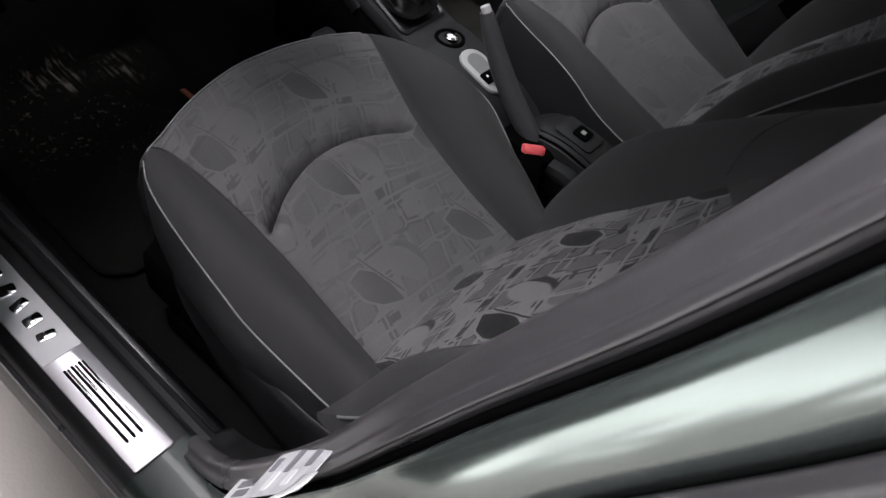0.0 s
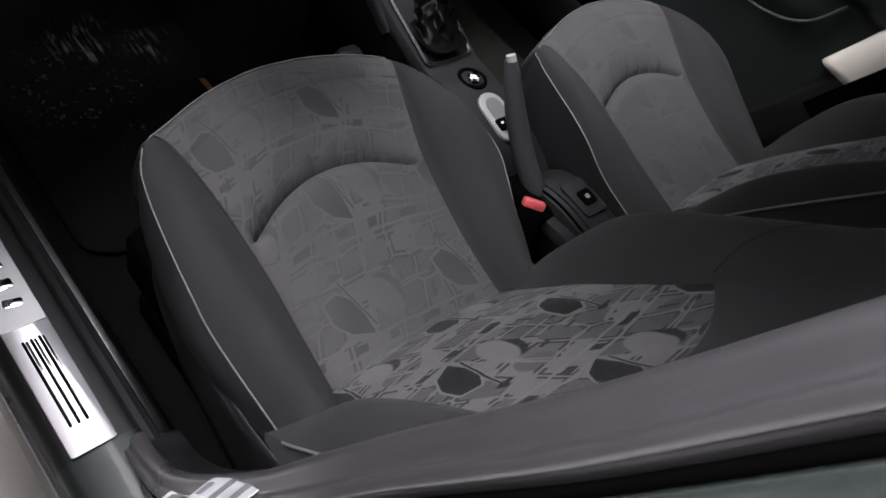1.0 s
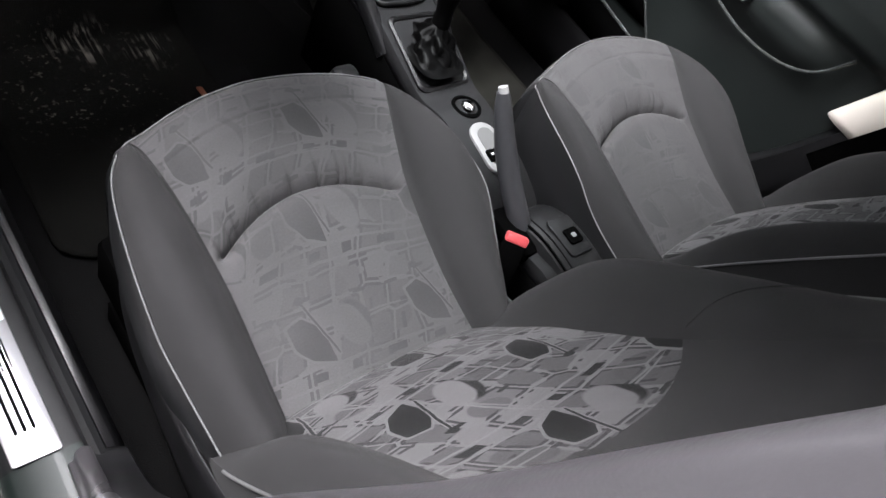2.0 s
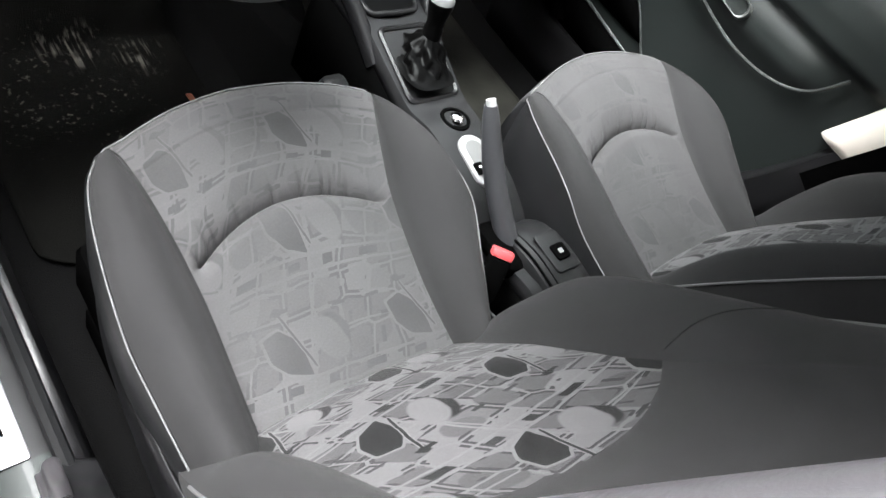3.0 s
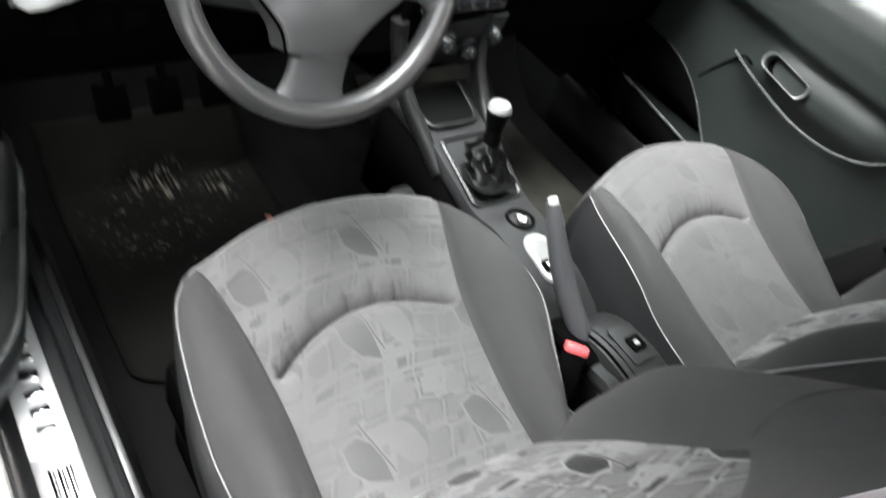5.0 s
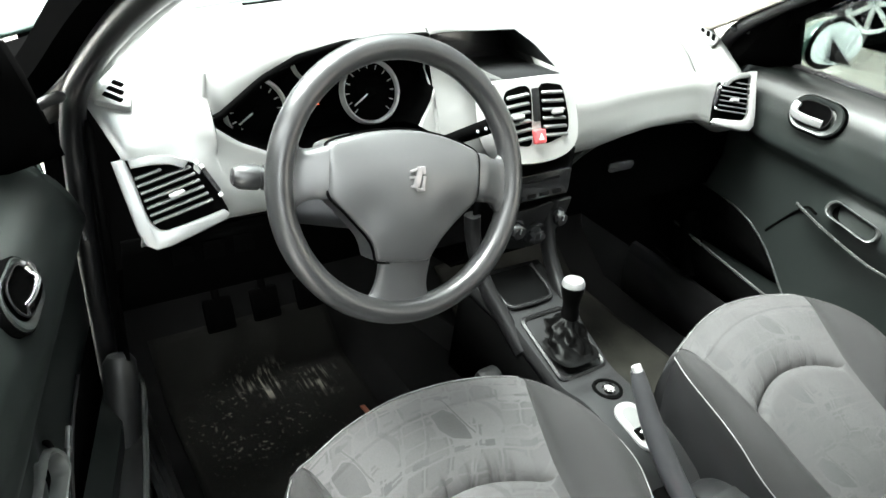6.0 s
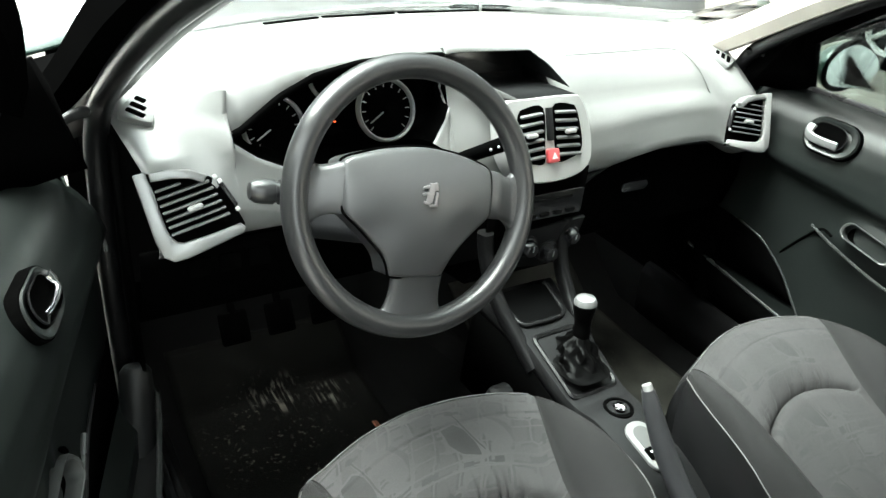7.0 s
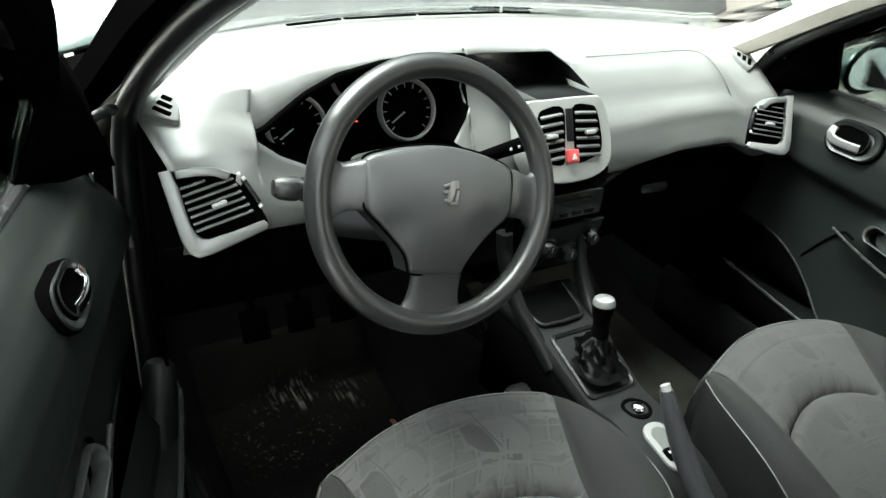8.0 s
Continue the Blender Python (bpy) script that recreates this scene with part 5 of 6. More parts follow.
def crown(p, k, drop):
    q = p * k
    dip = 0.004 * math.exp(-((abs(q.x) - 0.062) / 0.026) ** 2 - ((q.y + 0.042) / 0.026) ** 2)
    return hm0 @ Vector((q.x, q.y, 0.040 - 1.5 * q.x ** 2 - (4.6 if q.y > 0 else 2.0) * q.y ** 2 - dip - drop))


ac = part("airbag_cover", grid([[crown(p, k, d) for p in cover] for k, d in ((0.985, 0.05), (1.0, 0.009), (0.996, 0.005), (0.985, 0.002), (0.965, 0.0005), *((0.94 - 0.058 * n, 0.0) for n in range(17)))], close_u=True), HUBPLASTIC, wheel, "grained grey airbag cover")
part("cover_gap", tube([crown(p, 1.006, 0.0065) for p in cover], 0.0020, 8, closed=True, up=axis), BLACK, wheel, "dark gap round the cover")
# badge: a compact upright shape of chrome strokes
bd = bmesh.new()
for x, y, w, h, a in ((0.0, 0.002, 0.009, 0.024, -12), (0.006, 0.010, 0.007, 0.010, 8), (-0.007, 0.009, 0.010, 0.0036, 18), (-0.007, 0.001, 0.010, 0.0036, 6), (0.008, -0.004, 0.004, 0.015, -6), (-0.005, -0.010, 0.009, 0.0036, -10), (0.004, -0.013, 0.012, 0.0036, 4)):
    box((0, 0, 0), (w, h, 0.003), 0.0011, hm0 @ pose(x + 0.002, y + 0.006, 0.0405, 0, 0, a), bm=bd)
part("badge", bd, BRUSHED, ac, "chrome emblem")
part("hub_housing", lathe([(0.075, -0.01), (0.07, -0.04), (0.055, -0.06), (0.001, -0.06)], wm, 24), BLACK, wheel)

column = thing("steering_column", (-0.37, 0.72, 0.80), "black plastic steering column shroud with two stalks", "steering column")
part("shroud", sweep([wm @ Vector((0, -0.005, -0.045)), wm @ Vector((0, -0.01, -0.12)), wm @ Vector((0, -0.02, -0.28))], [(x * 1.0, y) for x, y in rrect(0.12, 0.11, 0.03)], up=(0, 0.4, 1)), GRIP, column)
stalk = part("light_stalk", tube([wm @ Vector(v) for v in ((-0.06, 0.000, -0.06), (-0.10, 0.000, -0.058), (-0.150, -0.002, -0.055))], 0.009, 10, up=axis), DARK, column, "dark light stalk")
part("grip", lathe([(0.001, 0.026), (0.010, 0.025), (0.0145, 0.018), (0.0155, 0.004), (0.0155, -0.004), (0.013, -0.005), (0.013, -0.010), (0.0155, -0.011), (0.0155, -0.018), (0.009, -0.024)], axes(wm @ Vector((-0.176, -0.002, -0.054)), wm.to_3x3() @ Vector((0, 1, 0)), wm.to_3x3() @ Vector((0, 0, 1))) @ Matrix.Rotation(radians(180), 4, "X"), 20), WHEEL, stalk, "ribbed grey stalk grip")
stalk2 = part("wiper_stalk", tube([wm @ Vector(v) for v in ((0.05, 0.040, -0.055), (0.10, 0.058, -0.055), (0.165, 0.082, -0.053))], 0.0095, 10, up=axis, scale=lambda t: 0.75 + 0.45 * t), BLACK, column, "black wiper stalk")
for k in (0.55, 0.75, 0.95):
    p = Vector((0.10, 0.058, -0.055)).lerp(Vector((0.165, 0.082, -0.053)), k)
    part("mark", box((0, 0, 0), (0.004, 0.004, 0.002), 0.0008, wm @ Matrix.Translation(p + Vector((0, 0, 0.0105)))), WHITE, stalk2)

# ---- centre console ----
con = thing("centre_console", (0.0, 0.5, 0.33), "black moulded centre console with gear gaiter frame and switches", "console")
SECTION = ((-1.12, 0.20), (-1.08, 0.08), (-1.03, 0.022), (-0.98, 0.009), (-0.9, 0.002), (-0.5, 0.0), (0, 0.0), (0.5, 0.0), (0.9, 0.002), (0.98, 0.009), (1.03, 0.022), (1.08, 0.08), (1.12, 0.20))
CONSOLE_LINE = catmull([(0.345, 0.455, 0.054), (0.40, 0.482, 0.052), (0.50, 0.500, 0.056), (0.56, 0.497, 0.064), (0.62, 0.515, 0.069), (0.70, 0.541, 0.074), (0.76, 0.553, 0.082), (0.82, 0.565, 0.092)], 4)
CONSOLE_LINE = [Vector(v) for v in ((0.16, 0.452, 0.050), (0.22, 0.458, 0.050), (0.28, 0.450, 0.050), (0.315, 0.432, 0.052))] + CONSOLE_LINE
# Flanks are the same moulding, coloured black to stand for their shade.
for name, cols, material, lab in (("console_body", SECTION[2:11], CONSOLE, "dark grained console moulding"), ("console_side", SECTION[:3], BLACK, "console flank blackened for its shade"), ("console_side", SECTION[10:], BLACK, "console flank blackened for its shade")):
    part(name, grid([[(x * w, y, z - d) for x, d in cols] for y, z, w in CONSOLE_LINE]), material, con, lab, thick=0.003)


def on_console(x, y):
    z = lerp(y, (0.22, 0.28, 0.315, 0.345, 0.40, 0.50, 0.56, 0.62, 0.70, 0.82), (0.468, 0.460, 0.44, 0.455, 0.482, 0.500, 0.497, 0.515, 0.541, 0.565))
    zb = lerp(y + 0.01, (0.22, 0.28, 0.315, 0.345, 0.40, 0.50, 0.56, 0.62, 0.70, 0.82), (0.468, 0.460, 0.44, 0.455, 0.482, 0.500, 0.497, 0.515, 0.541, 0.565))
    return axes((x, y, z + 0.001), (1, 0, 0), (0, 0.01, zb - z))


fr = axes((-0.001, 0.632, 0.520), (1, 0, 0), (0, 0.126, 0.042))
o = [Vector((x, y, 0)) for x, y in rrect(0.108, 0.140, 0.014, 5)]
i = [Vector((x, y, 0)) for x, y in rrect(0.092, 0.124, 0.010, 5)]
part("gaiter_frame", grid([[fr @ (p + Vector((0, 0, 0))) for p in o], [fr @ (p + Vector((0, 0, 0.003))) for p in o], [fr @ (p * 0.5 + q * 0.5 + Vector((0, 0, 0.0055))) for p, q in zip(o, i)], [fr @ (q + Vector((0, 0, 0.003))) for q in i], [fr @ (q + Vector((0, 0, -0.004))) for q in i]], close_u=True), CONSOLE, con, "raised dark gaiter frame")
tray = axes((-0.005, 0.765, 0.556), (1, 0, 0), (0, 0.1, 0.03))
part("tray", prism([(x, y + 0.012 * (1 - (x / 0.06) ** 2) * (y < 0)* -1) for x, y in rrect(0.115, 0.085, 0.018, 8)], -0.002, 0.006, tray, 0.004, 3), LEATHER, con, "padded black tray mat")
rows = []
for q in catmull([(-0.058, 0.040, 0.002), (-0.050, -0.034, 0.006), (-0.02, -0.046, 0.010), (0.02, -0.046, 0.010), (0.050, -0.034, 0.006), (0.058, 0.040, 0.002)], 6):
    rows.append(tray @ q)
part("tray_lip", tube(rows, 0.0048, 10), CONSOLE, con, "rounded tray lip")
for s in (-1, 1):
    arm = catmull([(0.066 * s, 0.66, 0.500), (0.072 * s, 0.73, 0.545), (0.078 * s, 0.76, 0.568), (0.082 * s, 0.795, 0.605), (0.088 * s, 0.818, 0.66), (0.092 * s, 0.822, 0.70)], 7)
    part("side_arm", sweep(arm, rrect(0.024, 0.030, 0.010, 4), up=(0, -0.4, 1)), CONSOLE, con, "dark arm rising to the dash")
# rounded housing behind the handbrake
rows = []
for y, z, w in catmull([(0.345, 0.430, 0.040), (0.325, 0.452, 0.046), (0.300, 0.466, 0.049), (0.255, 0.474, 0.050), (0.20, 0.470, 0.050), (0.14, 0.455, 0.048)], 4):
    rows.append([(0.022 + w * x, y, z - d) for x, d in ((-1.0, 0.10), (-0.99, 0.034), (-0.95, 0.016), (-0.86, 0.006), (-0.6, 0.001), (0, 0.0), (0.6, 0.001), (0.86, 0.006), (0.95, 0.016), (0.99, 0.034), (1.0, 0.10))])
part("rear_housing", grid(rows), CONSOLE, con, "rounded black rear console housing", thick=0.003)
for dx in (-0.040, -0.027):
    part("housing_groove", tube(catmull([(0.022 + dx, 0.338, 0.437), (0.022 + dx, 0.322, 0.4555), (0.022 + dx, 0.30, 0.4655), (0.022 + dx, 0.255, 0.4735), (0.022 + dx, 0.20, 0.4695)], 5), 0.0022, 6), BLACK, con, "fine groove")
lm = on_console(0.006, 0.518)
part("socket_ring", lathe([(0.027, -0.004), (0.026, 0.002), (0.020, 0.003), (0.018, -0.010), (0.001, -0.010)], lm, 28), BLACK, con, "black socket cup")
part("lighter", lathe([(0.012, -0.006), (0.012, 0.008), (0.009, 0.011), (0.001, 0.012)], lm @ Matrix.Translation((-0.002, -0.004, 0)), 20), CHROME, con, "chrome lighter knob")
om = on_console(-0.001, 0.434)
oval = rrect(0.052, 0.098, 0.025, 6)
sw = part("window_switch", prism(oval, -0.002, 0.007, om, 0.003), BEZEL, con, "white oval window switch panel")
part("recess", prism(rrect(0.032, 0.074, 0.015, 5), 0.0068, 0.0078, om @ Matrix.Translation((0.001, 0, 0))), SWITCHPAD, sw, "grey recessed pad")
for k in (-1, 1):
    part("rocker", box((0, 0, 0), (0.0145, 0.021, 0.007), 0.002, om @ Matrix.Translation((-0.004 + 0.0082 * k, -0.014, 0.009))), BLACK, sw, "black rocker")
    part("icon", box((0, 0, 0), (0.005, 0.004, 0.0008), 0.0003, om @ Matrix.Translation((-0.004 + 0.0082 * k, -0.013, 0.0128))), WHITE, sw)
rk = axes((0.030, 0.250, 0.4755), (1, 0, 0), (0, 1, 0.02))
part("rear_switch_pad", prism(rrect(0.050, 0.072, 0.008), -0.002, 0.003, rk, 0.002), DARK, con, "raised black switch pad")
part("rear_switch", prism(rrect(0.028, 0.028, 0.005), 0.003, 0.007, rk @ Matrix.Translation((0.002, -0.004, 0)), 0.0015), BLACK, con, "small square switch")
part("switch_icon", prism(rrect(0.009, 0.008, 0.001), 0.007, 0.0076, rk @ Matrix.Translation((0.002, -0.004, 0))), SLAT, con)

lever = thing("gear_lever", (0.012, 0.635, 0.50), "gear lever with black leather gaiter and chrome-capped knob", "gear lever")
rows = []
N = 40
for k in range(15):
    t = k / 14
    c = fr @ Vector((0, 0, 0)) * (1 - t) + Vector((0.018, 0.650, 0.560)) * t
    row = []
    for j in range(N):
        a = 2 * math.pi * j / N
        rx = 0.034 * (1 - t) ** 0.9 + 0.013
        ry = 0.050 * (1 - t) ** 0.9 + 0.013
        sq = 1 / (abs(math.cos(a)) ** 4 + abs(math.sin(a)) ** 4) ** 0.25
        sq = 1 + (sq - 1) * (1 - t) ** 1.5
        fold = 0.006 * math.sin(t * math.pi) * (math.sin(a * 5 + 7 * t) + 0.7 * math.sin(a * 9 - 9 * t + 1))
        sag = -0.010 * math.sin(t * math.pi) * (1 - t)
        row.append(c + Vector((math.cos(a) * (rx * sq + fold), math.sin(a) * (ry * sq + fold), sag + 0.004 * math.sin(a * 4 + t * 14) * math.sin(t * math.pi))))
    rows.append(row)
part("gaiter", grid(rows, close_u=True), LEATHER, lever, "creased black leather gaiter", angle=80)
km = axes((0.021, 0.651, 0.572), (1, 0, 0), (0, 1, -0.12))
kb = part("knob", lathe([(0.0155, -0.02), (0.0165, 0.0), (0.0145, 0.006), (0.0160, 0.02), (0.0190, 0.034), (0.0208, 0.044), (0.0206, 0.050)], km, 28), LEATHER, lever, "black tapered knob")
part("cap", lathe([(0.0205, 0.045), (0.0204, 0.054), (0.017, 0.061), (0.010, 0.064), (0.0005, 0.065)], km, 28), SATIN, kb, "satin silver cap")

brake = thing("handbrake", (-0.03, 0.30, 0.42), "raised black handbrake lever with chrome release button", "handbrake")
base, tip = Vector((-0.016, 0.292, 0.44)), Vector((-0.048, 0.440, 0.632))
part("grip", sweep([base.lerp(tip, t) + Vector((0, 0.012 * math.sin(t * math.pi), -0.006 * math.sin(t * math.pi))) for t in np.linspace(0, 0.965, 14)], circle(0.0160, 18, 1.1), up=(0, -1, 0.6), scale=lambda t: lerp(t, (0, 0.15, 0.6, 0.90, 1), (0.95, 1.06, 1.02, 0.80, 0.58))), GRIP, brake, "smooth dark grey grip")
d = (tip - base).normalized()
part("button", tube([base.lerp(tip, 0.955), tip], 0.0075, 12, up=(0, -1, 0.5)), SILVER, brake, "chrome button")
part("boot", box((-0.028, 0.30, 0.445), (0.06, 0.10, 0.03), 0.012), BLACK, brake, "black boot at the base")

for bx, by, bz, rot in ((-0.073, 0.274, 0.484, -48), (0.075, 0.40, 0.40, 30)):
    bk = thing("seat_belt_buckle", (bx, by, 0.36), "black seat belt buckle with red release button", "buckle", "seat belt buckles")
    mm = Matrix.Translation((bx, by, bz)) @ pose(0, 0, 0, -35, 0, rot)
    part("body", box((0, 0, 0), (0.036, 0.022, 0.07), 0.006, mm @ Matrix.Translation((0, 0, -0.04))), BLACK, bk)
    part("release", box((0, 0, 0), (0.034, 0.018, 0.014), 0.003, mm @ Matrix.Translation((0, -0.001, 0.002))), RED, bk, "red release button")
    part("stalk", tube([mm @ Vector((0, 0, -0.07)), (bx, by - 0.03, 0.30)], 0.008, 8), BLACK, bk)

part("side_cap", box((-0.094, 0.70, 0.425), (0.062, 0.035, 0.030), 0.013), DARK, con, "rounded cap beside the console")
scrap = thing("plastic_scrap", (-0.226, 0.926, 0.199), "small orange-red plastic scrap lying on the floor mat", "scrap")
part("sheet", prism([(-0.006, -0.014), (0.005, -0.012), (0.007, 0.011), (-0.003, 0.015)], 0.0, 0.004, pose(-0.226, 0.926, 0.1995, 20, 8, 25)), RUST, scrap)

# ---- floor mats ----
for mx, lab in ((-0.385, "worn black ribbed driver's floor mat with pale scuffs and dust"), (0.335, "dark ribbed passenger floor mat with dusty marks")):
    mat_t = thing("floor_mat", (mx, 0.9, 0.186), lab, "floor mat", "floor mats")
    rows = []
    out = []
    for k in range(40):
        y = 0.642 + 0.60 * k / 39
        row = []
        for j in range(30):
            x = mx - 0.20 + 0.40 * j / 29
            x = mx + (x - mx) * (1 - 0.22 * max(0.0, 1 - (y - 0.642) / 0.045) ** 2.2)
            z = lerp(y, (0.2, 0.55, 0.9, 1.12, 1.24), (0.20, 0.185, 0.18, 0.185, 0.27)) + 0.012
            z += 0.0015 * math.sin(y * 400) + 0.003 * noise.noise(Vector((x * 9, y * 9, 0)))
            row.append((x, y, z))
        rows.append(row)
    part("sheet", grid(rows), FLOORMAT if mx < 0 else LITMAT, mat_t, thick=0.006)
pedals = thing("pedals", (-0.36, 1.15, 0.25), "black rubber-faced foot pedals", "pedals")
for px_ in (-0.45, -0.35, -0.25):
    part("pedal", box((px_, 1.17, 0.36), (0.06, 0.015, 0.07), 0.005, pose(0, 0, 0, -30)), BLACK, pedals)
    part("arm", tube([(px_, 1.18, 0.38), (px_, 1.26, 0.50), (px_, 1.30, 0.62)], 0.008, 8), BLACK, pedals)


# ---- front doors ----
def car_door(s, label):
    """A front door, built closed on side s."""
    hinge = Vector((0.76 * s, 1.05, 0.30))
    door = thing("car_door", hinge, label, "car door", "front doors")

    def X(*pts):
        return [Vector((p[0] * s, p[1], p[2])) for p in pts]

    # inner panel: rows over height, columns over length, with an armrest swell
    rows = []
    rear = lambda z: lerp(z, (0.30, 0.50, 0.70, 0.885), (0.32, 0.255, 0.19, 0.12)) - (0.15 if s > 0 else 0.0)  # noqa: E731
    fore = lambda z: lerp(z, (0.30, 0.70, 0.78, 0.892), (0.985, 0.985, 0.955, 0.900))  # noqa: E731
    for z in [*np.linspace(0.30, 0.69, 30), *np.linspace(0.70, 0.85, 22), 0.858, 0.865, 0.872, 0.878, 0.883, 0.887, 0.890, 0.892]:
        row = []
        for f_ in np.linspace(0, 1, 48):
            y = rear(z) + (fore(z) - rear(z)) * f_
            x = lerp(z, (0.30, 0.42, 0.55, 0.72, 0.85), (0.690, 0.688, 0.690, 0.690, 0.690))
            roll = lerp(z, (0.68, 0.73, 0.77, 0.81, 0.84, 0.862, 0.878, 0.887, 0.892), (0.676, 0.664, 0.663, 0.670, 0.682, 0.697, 0.715, 0.734, 0.754))
            top = lerp(y, (0.02, 0.5, 0.975), (0.690, 0.705, 0.735))
            x += (roll - x) * smooth01((z - top) / 0.032)
            arm = smooth01((0.66 - y) / 0.12) * smooth01((y - 0.24) / 0.10) * math.exp(-((z - 0.655) / 0.05) ** 2)
            x -= 0.032 * arm
            lowp = smooth01((0.44 - z) / 0.03) * smooth01((y - (0.38 if s > 0 else 0.56)) / 0.1)
            x -= (0.0 if s > 0 else 0.035) * lowp
            row.append((x * s, y, z))
        rows.append(row)
    part("inner_panel", grid(rows), DOORSKIN, door, "dark green-grey moulded inner panel", thick=0.006)
    # outer skin
    rows = [[(lerp(z, (0.28, 0.5, 0.75, 0.895), (0.79, 0.815, 0.81, 0.775)) * s, y, z) for y in np.linspace(-0.0, 1.06, 10)] for z in np.linspace(0.28, 0.895, 12)]
    part("outer_skin", grid(rows), BODYPAINT, door, "dark green outer skin", thick=0.004)
    part("front_edge", grid([[(0.692 * s, fore(z) - 0.004, z), (0.735 * s, 1.0, z), (0.80 * s, 1.055, z)] for z in np.linspace(0.30, 0.89, 12)]), BODYPAINT, door, "dark green door edge", thick=0.004)
    # Driver's strip is pale grey for a highlight, only as long as that runs.
    part("edge_strip", tube([(lerp(z, (0.60, 0.73, 0.81, 0.87, 0.892), (0.688, 0.668, 0.672, 0.705, 0.745)) * s, fore(z) + 0.002, z) for z in np.linspace(0.72, 0.888, 24)], 0.0030, 8), SLAT if s < 0 else DARK, door, "rounded front edge strip, pale on the driver's door for its highlight")
    part("rear_edge", grid([[(0.69 * s, rear(z), z), (0.74 * s, rear(z) - 0.03, z), (0.80 * s, rear(z) - 0.05, z)] for z in np.linspace(0.30, 0.89, 8)]), BODYPAINT, door, thick=0.004)
    part("bottom_edge", grid([[(0.69 * s, y, 0.30), (0.79 * s, y, 0.28)] for y in np.linspace(0, 1.0, 6)]), BODYPAINT, door, thick=0.004)
    # window frame, glass and waist seal
    frame_line = catmull(X((0.755, 1.0, 0.89), (0.72, 0.86, 0.99), (0.655, 0.64, 1.14), (0.62, 0.44, 1.235), (0.595, 0.22, 1.31), (0.59, 0.02, 1.335), (0.60, -0.08, 1.31), (0.67, -0.035, 1.12), (0.75, 0.02, 0.90)), 6)
    part("window_frame", sweep(frame_line, [(-0.016, -0.014), (0.016, -0.014), (0.018, 0.012), (-0.014, 0.014)], up=(s, 0, 0.3)), BLACK, door, "black door window frame")
    part("waist_seal", tube(X((0.752, 0.99, 0.894), (0.755, 0.5, 0.895), (0.755, 0.12, 0.895)), 0.008, 8), RUBBER, door, "black waist seal")
    rows = []
    for k in range(9):
        y = 0.87 - 0.89 * k / 8
        top = lerp(y, (-0.05, 0.22, 0.44, 0.64, 0.82, 0.88), (1.31, 1.305, 1.23, 1.135, 1.02, 0.985))
        rows.append([Vector(((0.760 - 0.155 * (z - 0.89) / 0.43) * s, y, z)) for z in np.linspace(0.89, top, 6)])
    gl = part("window_glass", grid(rows), TINTED, door, "lightly tinted side window", thick=0.003)
    gl.visible_shadow = False
    # mirror sail with its adjuster
    sail = [[(0.762, 0.815, 0.884), (0.745, 0.845, 0.884), (0.710, 0.880, 0.884), (0.668, 0.915, 0.884), (0.690, 0.975, 0.884)],
            [(0.752, 0.824, 0.94), (0.735, 0.842, 0.94), (0.705, 0.865, 0.94), (0.676, 0.888, 0.94), (0.694, 0.945, 0.94)],
            [(0.738, 0.832, 1.00), (0.725, 0.840, 1.00), (0.703, 0.848, 1.00), (0.684, 0.856, 1.00), (0.694, 0.900, 1.00)],
            [(0.726, 0.836, 1.05), (0.715, 0.838, 1.05), (0.702, 0.840, 1.05), (0.694, 0.842, 1.05), (0.694, 0.850, 1.05)]]
    part("mirror_sail", grid([X(*r) for r in sail]), BLACK, door, "black mirror sail cover", thick=0.012)
    part("mirror_adjuster", tube(catmull(X((0.706, 0.880, 0.940), (0.690, 0.908, 0.946), (0.676, 0.928, 0.951), (0.658, 0.946, 0.953)), 4), 0.0085, 12, scale=lambda t: lerp(t, (0, 0.25, 0.4, 0.8, 0.9, 1), (1.5, 1.3, 0.8, 0.9, 1.0, 0.6))), PILLAR, door, "dark mirror adjuster stalk")
    # release handle: recessed oval dish with a bright lever
    hm_ = Matrix(((0, 0, -s, 0.674 * s), (1, 0, 0, 0.695 if s > 0 else 0.662), (0, 1, 0, 0.836 if s > 0 else 0.842), (0, 0, 0, 1))) @ Matrix.Rotation(radians(-24), 4, "X") @ Matrix.Scale(0.82 if s > 0 else 0.68, 4)
    o_ = [Vector((x, y, 0)) for x, y in rrect(0.152, 0.094, 0.046, 8)]
    hd = part("release_handle", grid([[hm_ @ (p * k + Vector((0, 0, h))) for p in o_] for k, h in ((1.0, -0.02), (1.0, 0.003), (0.97, 0.006), (0.94, 0.006))], close_u=True), BLACK, door, "black oval handle surround")
    part("dish", grid([[hm_ @ (p * k + Vector((0.012 * (1 - k), 0, h))) for p in o_] for k, h in ((0.94, 0.006), (0.90, 0.009), (0.82, 0.008), (0.70, 0.003))], close_u=True), DOORSKIN, hd, "dark moulded dish")
    i_ = [Vector((x + 0.012, y, 0)) for x, y in rrect(0.100, 0.064, 0.031, 7)]
    part("dish_rim", tube([hm_ @ (p + Vector((0, 0, 0.0060))) for p in i_], 0.0014, 8, closed=True, up=(s, 0, 0)), DARK, hd, "dark inner ring")
    part("hollow", prism([(p.x, p.y) for p in i_], 0.0035, 0.0055, hm_), BLACK, hd, "black hollow")
    arc = catmull([Vector(v) for v in ((0.060, 0.016, 0.008), (0.060, -0.002, 0.011), (0.048, -0.014, 0.013), (0.024, -0.017, 0.014), (-0.004, -0.017, 0.013), (-0.026, -0.015, 0.009))], 5)
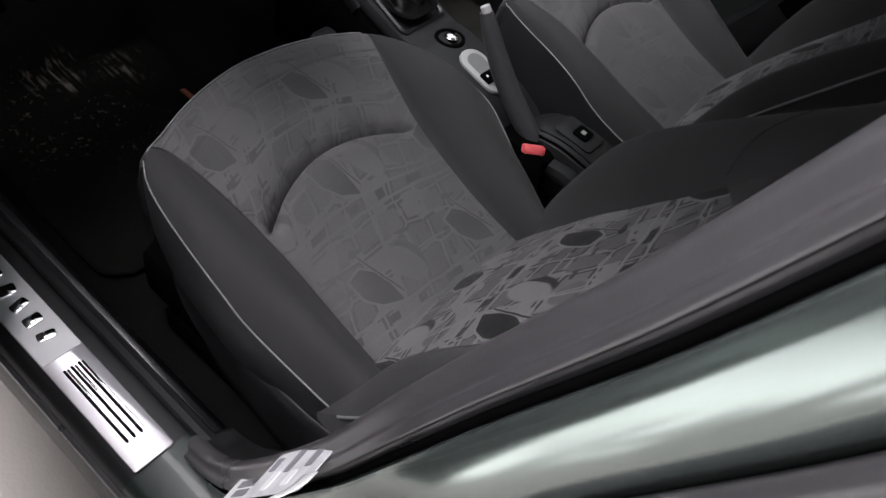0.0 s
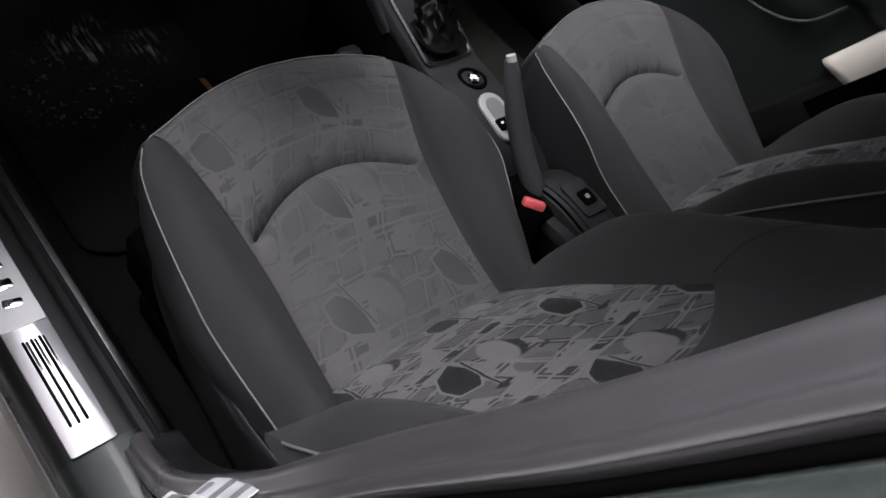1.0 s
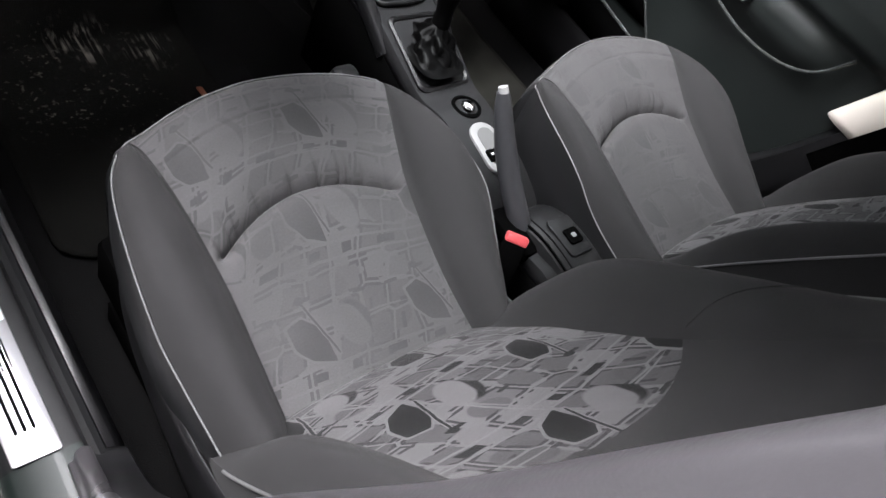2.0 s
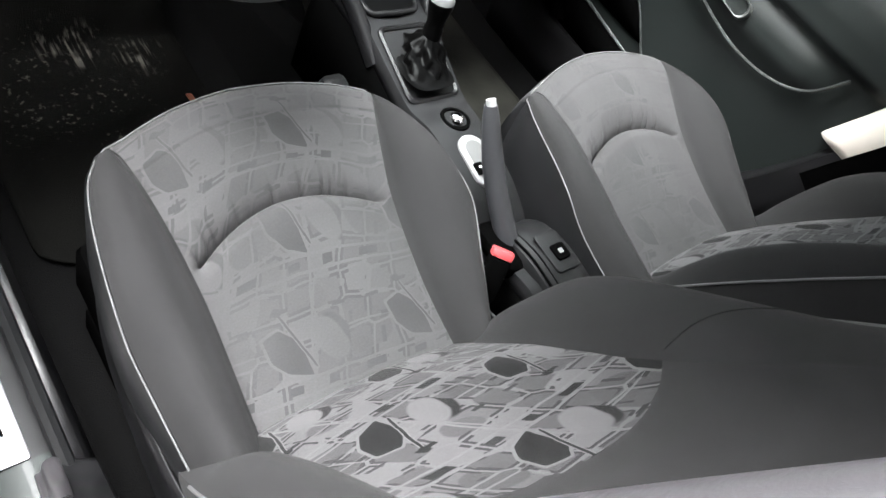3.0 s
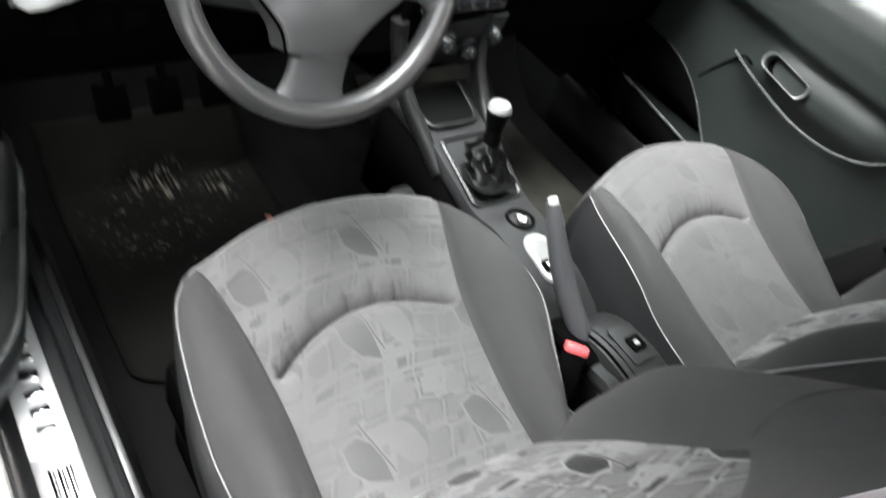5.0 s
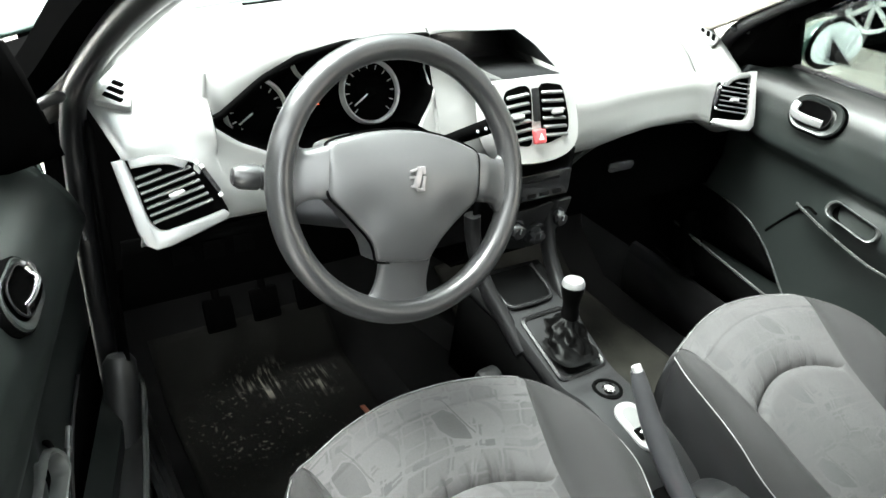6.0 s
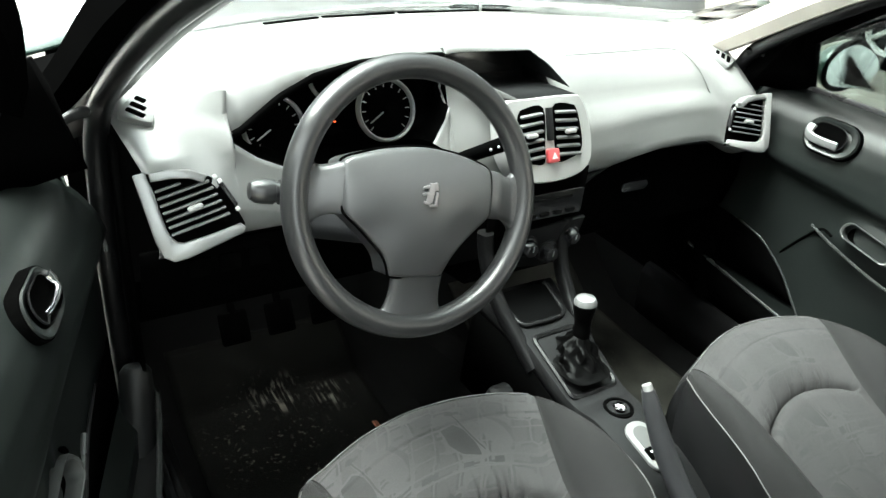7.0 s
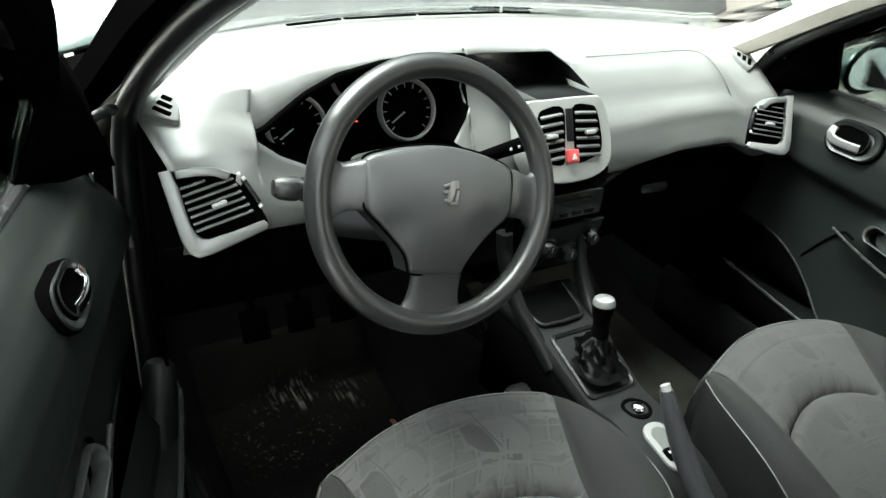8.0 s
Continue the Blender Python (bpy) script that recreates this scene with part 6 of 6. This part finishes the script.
    part("lever", sweep([hm_ @ v for v in arc], rrect(0.016 if s < 0 else 0.018, 0.008, 0.0035, 3), up=(s, 0, 0)), CHROME if s < 0 else SATIN, hd, "bright curved chrome lever" if s < 0 else "satin silver lever")
    # pull recess in the armrest
    pm = Matrix(((0, 0, -s, 0.648 * s), (1, 0, 0, 0.535), (0, 1, 0, 0.675), (0, 0, 0, 1))) @ pose(0, 0, 0, -25, 0, 10)
    o_ = [Vector((x, y, 0)) for x, y in rrect(0.11, 0.034, 0.016, 6)]
    pl = part("pull_handle", grid([[pm @ (p * k + Vector((0, 0, h))) for p in o_] for k, h in ((1.12, -0.008), (1.10, -0.001), (1.04, 0.003), (0.97, 0.002), (0.92, -0.006), (0.9, -0.02))], close_u=True), PULL, door, "pale grey pull handle ring")
    part("pocket", prism([(p.x * 0.88, p.y * 0.88) for p in o_], -0.022, -0.018, pm), BLACK, pl)
    part("panel_seam", tube(catmull(X((0.688, 0.722, 0.546), (0.687, 0.690, 0.595), (0.684, 0.662, 0.632), (0.672, 0.640, 0.650), (0.664, 0.615, 0.648)), 6), 0.003, 8), BLACK, door, "dark panel seam")
    # edges of the armrest and of the map pocket, paler to carry their highlight
    part("armrest_edge", tube(catmull(X((0.655, 0.66, 0.655), (0.648, 0.58, 0.632), (0.642, 0.46, 0.608), (0.644, 0.36, 0.612), (0.658, 0.29, 0.64), (0.675, 0.25, 0.70)), 8), 0.0036, 8), EDGE, door, "smooth armrest edge")
    part("panel_edge", tube(catmull(X((0.684, 0.85, 0.572), (0.682, 0.77, 0.552), (0.678, 0.70, 0.51), (0.670, 0.64, 0.455), (0.664, 0.60, 0.418)), 8), 0.0028, 8), EDGE if s > 0 else DARK, door, "smooth panel edge")
    rim_line = catmull(X((0.650, 0.94, 0.464), (0.645, 0.80, 0.445), (0.645, 0.60, 0.418), (0.65, 0.45, 0.405), (0.66, 0.33, 0.405)) if s > 0 else X((0.640, 0.985, 0.452), (0.620, 0.965, 0.450), (0.607, 0.85, 0.448), (0.598, 0.74, 0.446), (0.598, 0.66, 0.442), (0.62, 0.60, 0.438), (0.66, 0.57, 0.436), (0.684, 0.56, 0.436)), 6)
    # Pocket tones carry the light: grey on the driver's side, black opposite.
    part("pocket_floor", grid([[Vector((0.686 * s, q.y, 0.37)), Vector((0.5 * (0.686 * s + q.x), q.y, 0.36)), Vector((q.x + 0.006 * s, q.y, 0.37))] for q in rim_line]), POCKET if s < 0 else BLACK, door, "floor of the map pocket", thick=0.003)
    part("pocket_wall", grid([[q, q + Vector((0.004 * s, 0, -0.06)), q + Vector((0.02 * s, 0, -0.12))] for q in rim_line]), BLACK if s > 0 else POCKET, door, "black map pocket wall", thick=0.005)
    # Black sheet over the panel, put in for the pocket's shaded depth.
    shade_edge = catmull(X((0.681, 0.955, 0.580), (0.681, 0.85, 0.570), (0.681, 0.77, 0.550), (0.679, 0.70, 0.508), (0.674, 0.645, 0.456)), 5)
    part("pocket_shade", grid([[q, Vector((0.6805 * s, q.y, 0.5 * (q.z + 0.445))), Vector((0.6805 * s, q.y, 0.445))] for q in shade_edge]), BLACK, door, "black sheet standing for the shaded depth of the map pocket", thick=0.002)
    part("pocket_rim", tube(rim_line, 0.0042 if s > 0 else 0.0048, 8), EDGE, door, "rounded map pocket rim")
    # rounded front end of the map pocket
    part("pocket_end", lathe([(0.001, 0.05), (0.018, 0.046), (0.026, 0.034), (0.028, 0.0), (0.027, -0.12)], axes((0.668 * s, 0.90, 0.462) if s > 0 else (-0.652, 0.965, 0.455), (1, 0, 0), (0, 1, -0.35)), 20), BLACK if s > 0 else POCKET, door, "rounded pocket end")
    # outside mirror
    mir = part("door_mirror", lathe([(0.001, -0.06), (0.04, -0.05), (0.056, -0.02), (0.061, 0.0), (0.060, 0.006)], Matrix(((1, 0, 0, 0.950 * s), (0, 0, -1, 0.880), (0, 1, 0, 0.918), (0, 0, 0, 1))) @ Matrix.Diagonal((1.55, 1.0, 1.0, 1)), 28), BODYPAINT, door, "dark green mirror housing")
    part("mirror_rim", tube([Matrix(((1, 0, 0, 0.950 * s), (0, 0, -1, 0.880), (0, 1, 0, 0.918), (0, 0, 0, 1))) @ Vector((1.55 * a_, b_, 0.006)) for a_, b_ in circle(0.056, 40)], 0.0065, 10, closed=True, up=(0, 1, 0)), BLACK, mir, "black mirror rim")
    part("mirror_glass", prism(circle(0.051, 28), 0.004, 0.007, Matrix(((1, 0, 0, 0.950 * s), (0, 0, -1, 0.880), (0, 1, 0, 0.918), (0, 0, 0, 1))) @ Matrix.Rotation(radians(-32 * s), 4, "Y") @ Matrix.Rotation(radians(-10), 4, "X") @ Matrix.Diagonal((1.55, 1.0, 1.0, 1))), MIRROR, mir, "mirror glass")
    part("mirror_arm", sweep(X((0.73, 0.94, 0.91), (0.80, 0.95, 0.93), (0.90, 0.92, 0.89)), rrect(0.05, 0.035, 0.012, 3)), BODYPAINT, mir)
    return door


car_door(1, "closed passenger door with dark moulded panel and outside mirror")
door_d = car_door(-1, "driver's door standing ajar with dark moulded inner panel")
door_d.matrix_basis = door_d.matrix_basis @ Matrix.Rotation(radians(-18), 4, "Z")

# ---- outside: a parked pale car ----
pc = thing("parked_car", (5.9, 4.35, 0.0), "pale parked car with dark wheel arches and alloy wheels", "car")
prof = [(-2.0, 0.35), (-2.0, 0.75), (-1.5, 0.92), (-0.9, 1.0), (-0.3, 1.42), (0.9, 1.45), (1.7, 1.05), (2.0, 0.85), (2.0, 0.35)]
mside = Matrix(((0, 0, 1, 5.2), (1, 0, 0, 4.35), (0, 1, 0, 0), (0, 0, 0, 1)))
part("body", prism(prof, 0.0, 1.6, mside, 0.06, 3), WHITECAR, pc, "pale painted body")
for wy in (2.95, 5.65):
    at = Matrix(((0, 0, -1, 5.2), (1, 0, 0, wy), (0, -1, 0, 0.32), (0, 0, 0, 1)))
    part("wheel_arch", disc(at, 0.41, -0.02, 0.008, 32), BLACK, pc, "dark wheel arch")
    w = part("wheel", lathe([(0.22, 0.06), (0.30, 0.06), (0.32, 0.03), (0.32, -0.08), (0.30, -0.1)], at, 32), BLACK, pc, "black tyre")
    part("rim", lathe([(0.185, 0.02), (0.20, 0.05), (0.225, 0.058), (0.23, 0.04)], at, 32), SILVER, w, "silver rim")
    part("drum", disc(at, 0.2, 0.0, 0.012, 32), BLACK, w)
    for k in range(7):
        part("spoke", box((0, 0, 0), (0.04, 0.19, 0.02), 0.006, at @ pose(0, 0, 0, 0, 0, k * 360 / 7) @ Matrix.Translation((0, 0.10, 0.035))), SILVER, w)
for wy, ww in ((4.2, 0.8), (5.1, 0.8)):
    part("side_window", prism(rrect(ww, 0.30, 0.06), 0.0, 0.01, Matrix(((0, 0, -1, 5.2), (1, 0, 0, wy), (0, 1, 0, 1.2), (0, 0, 0, 1)))), GLOSSY, pc, "dark side window")
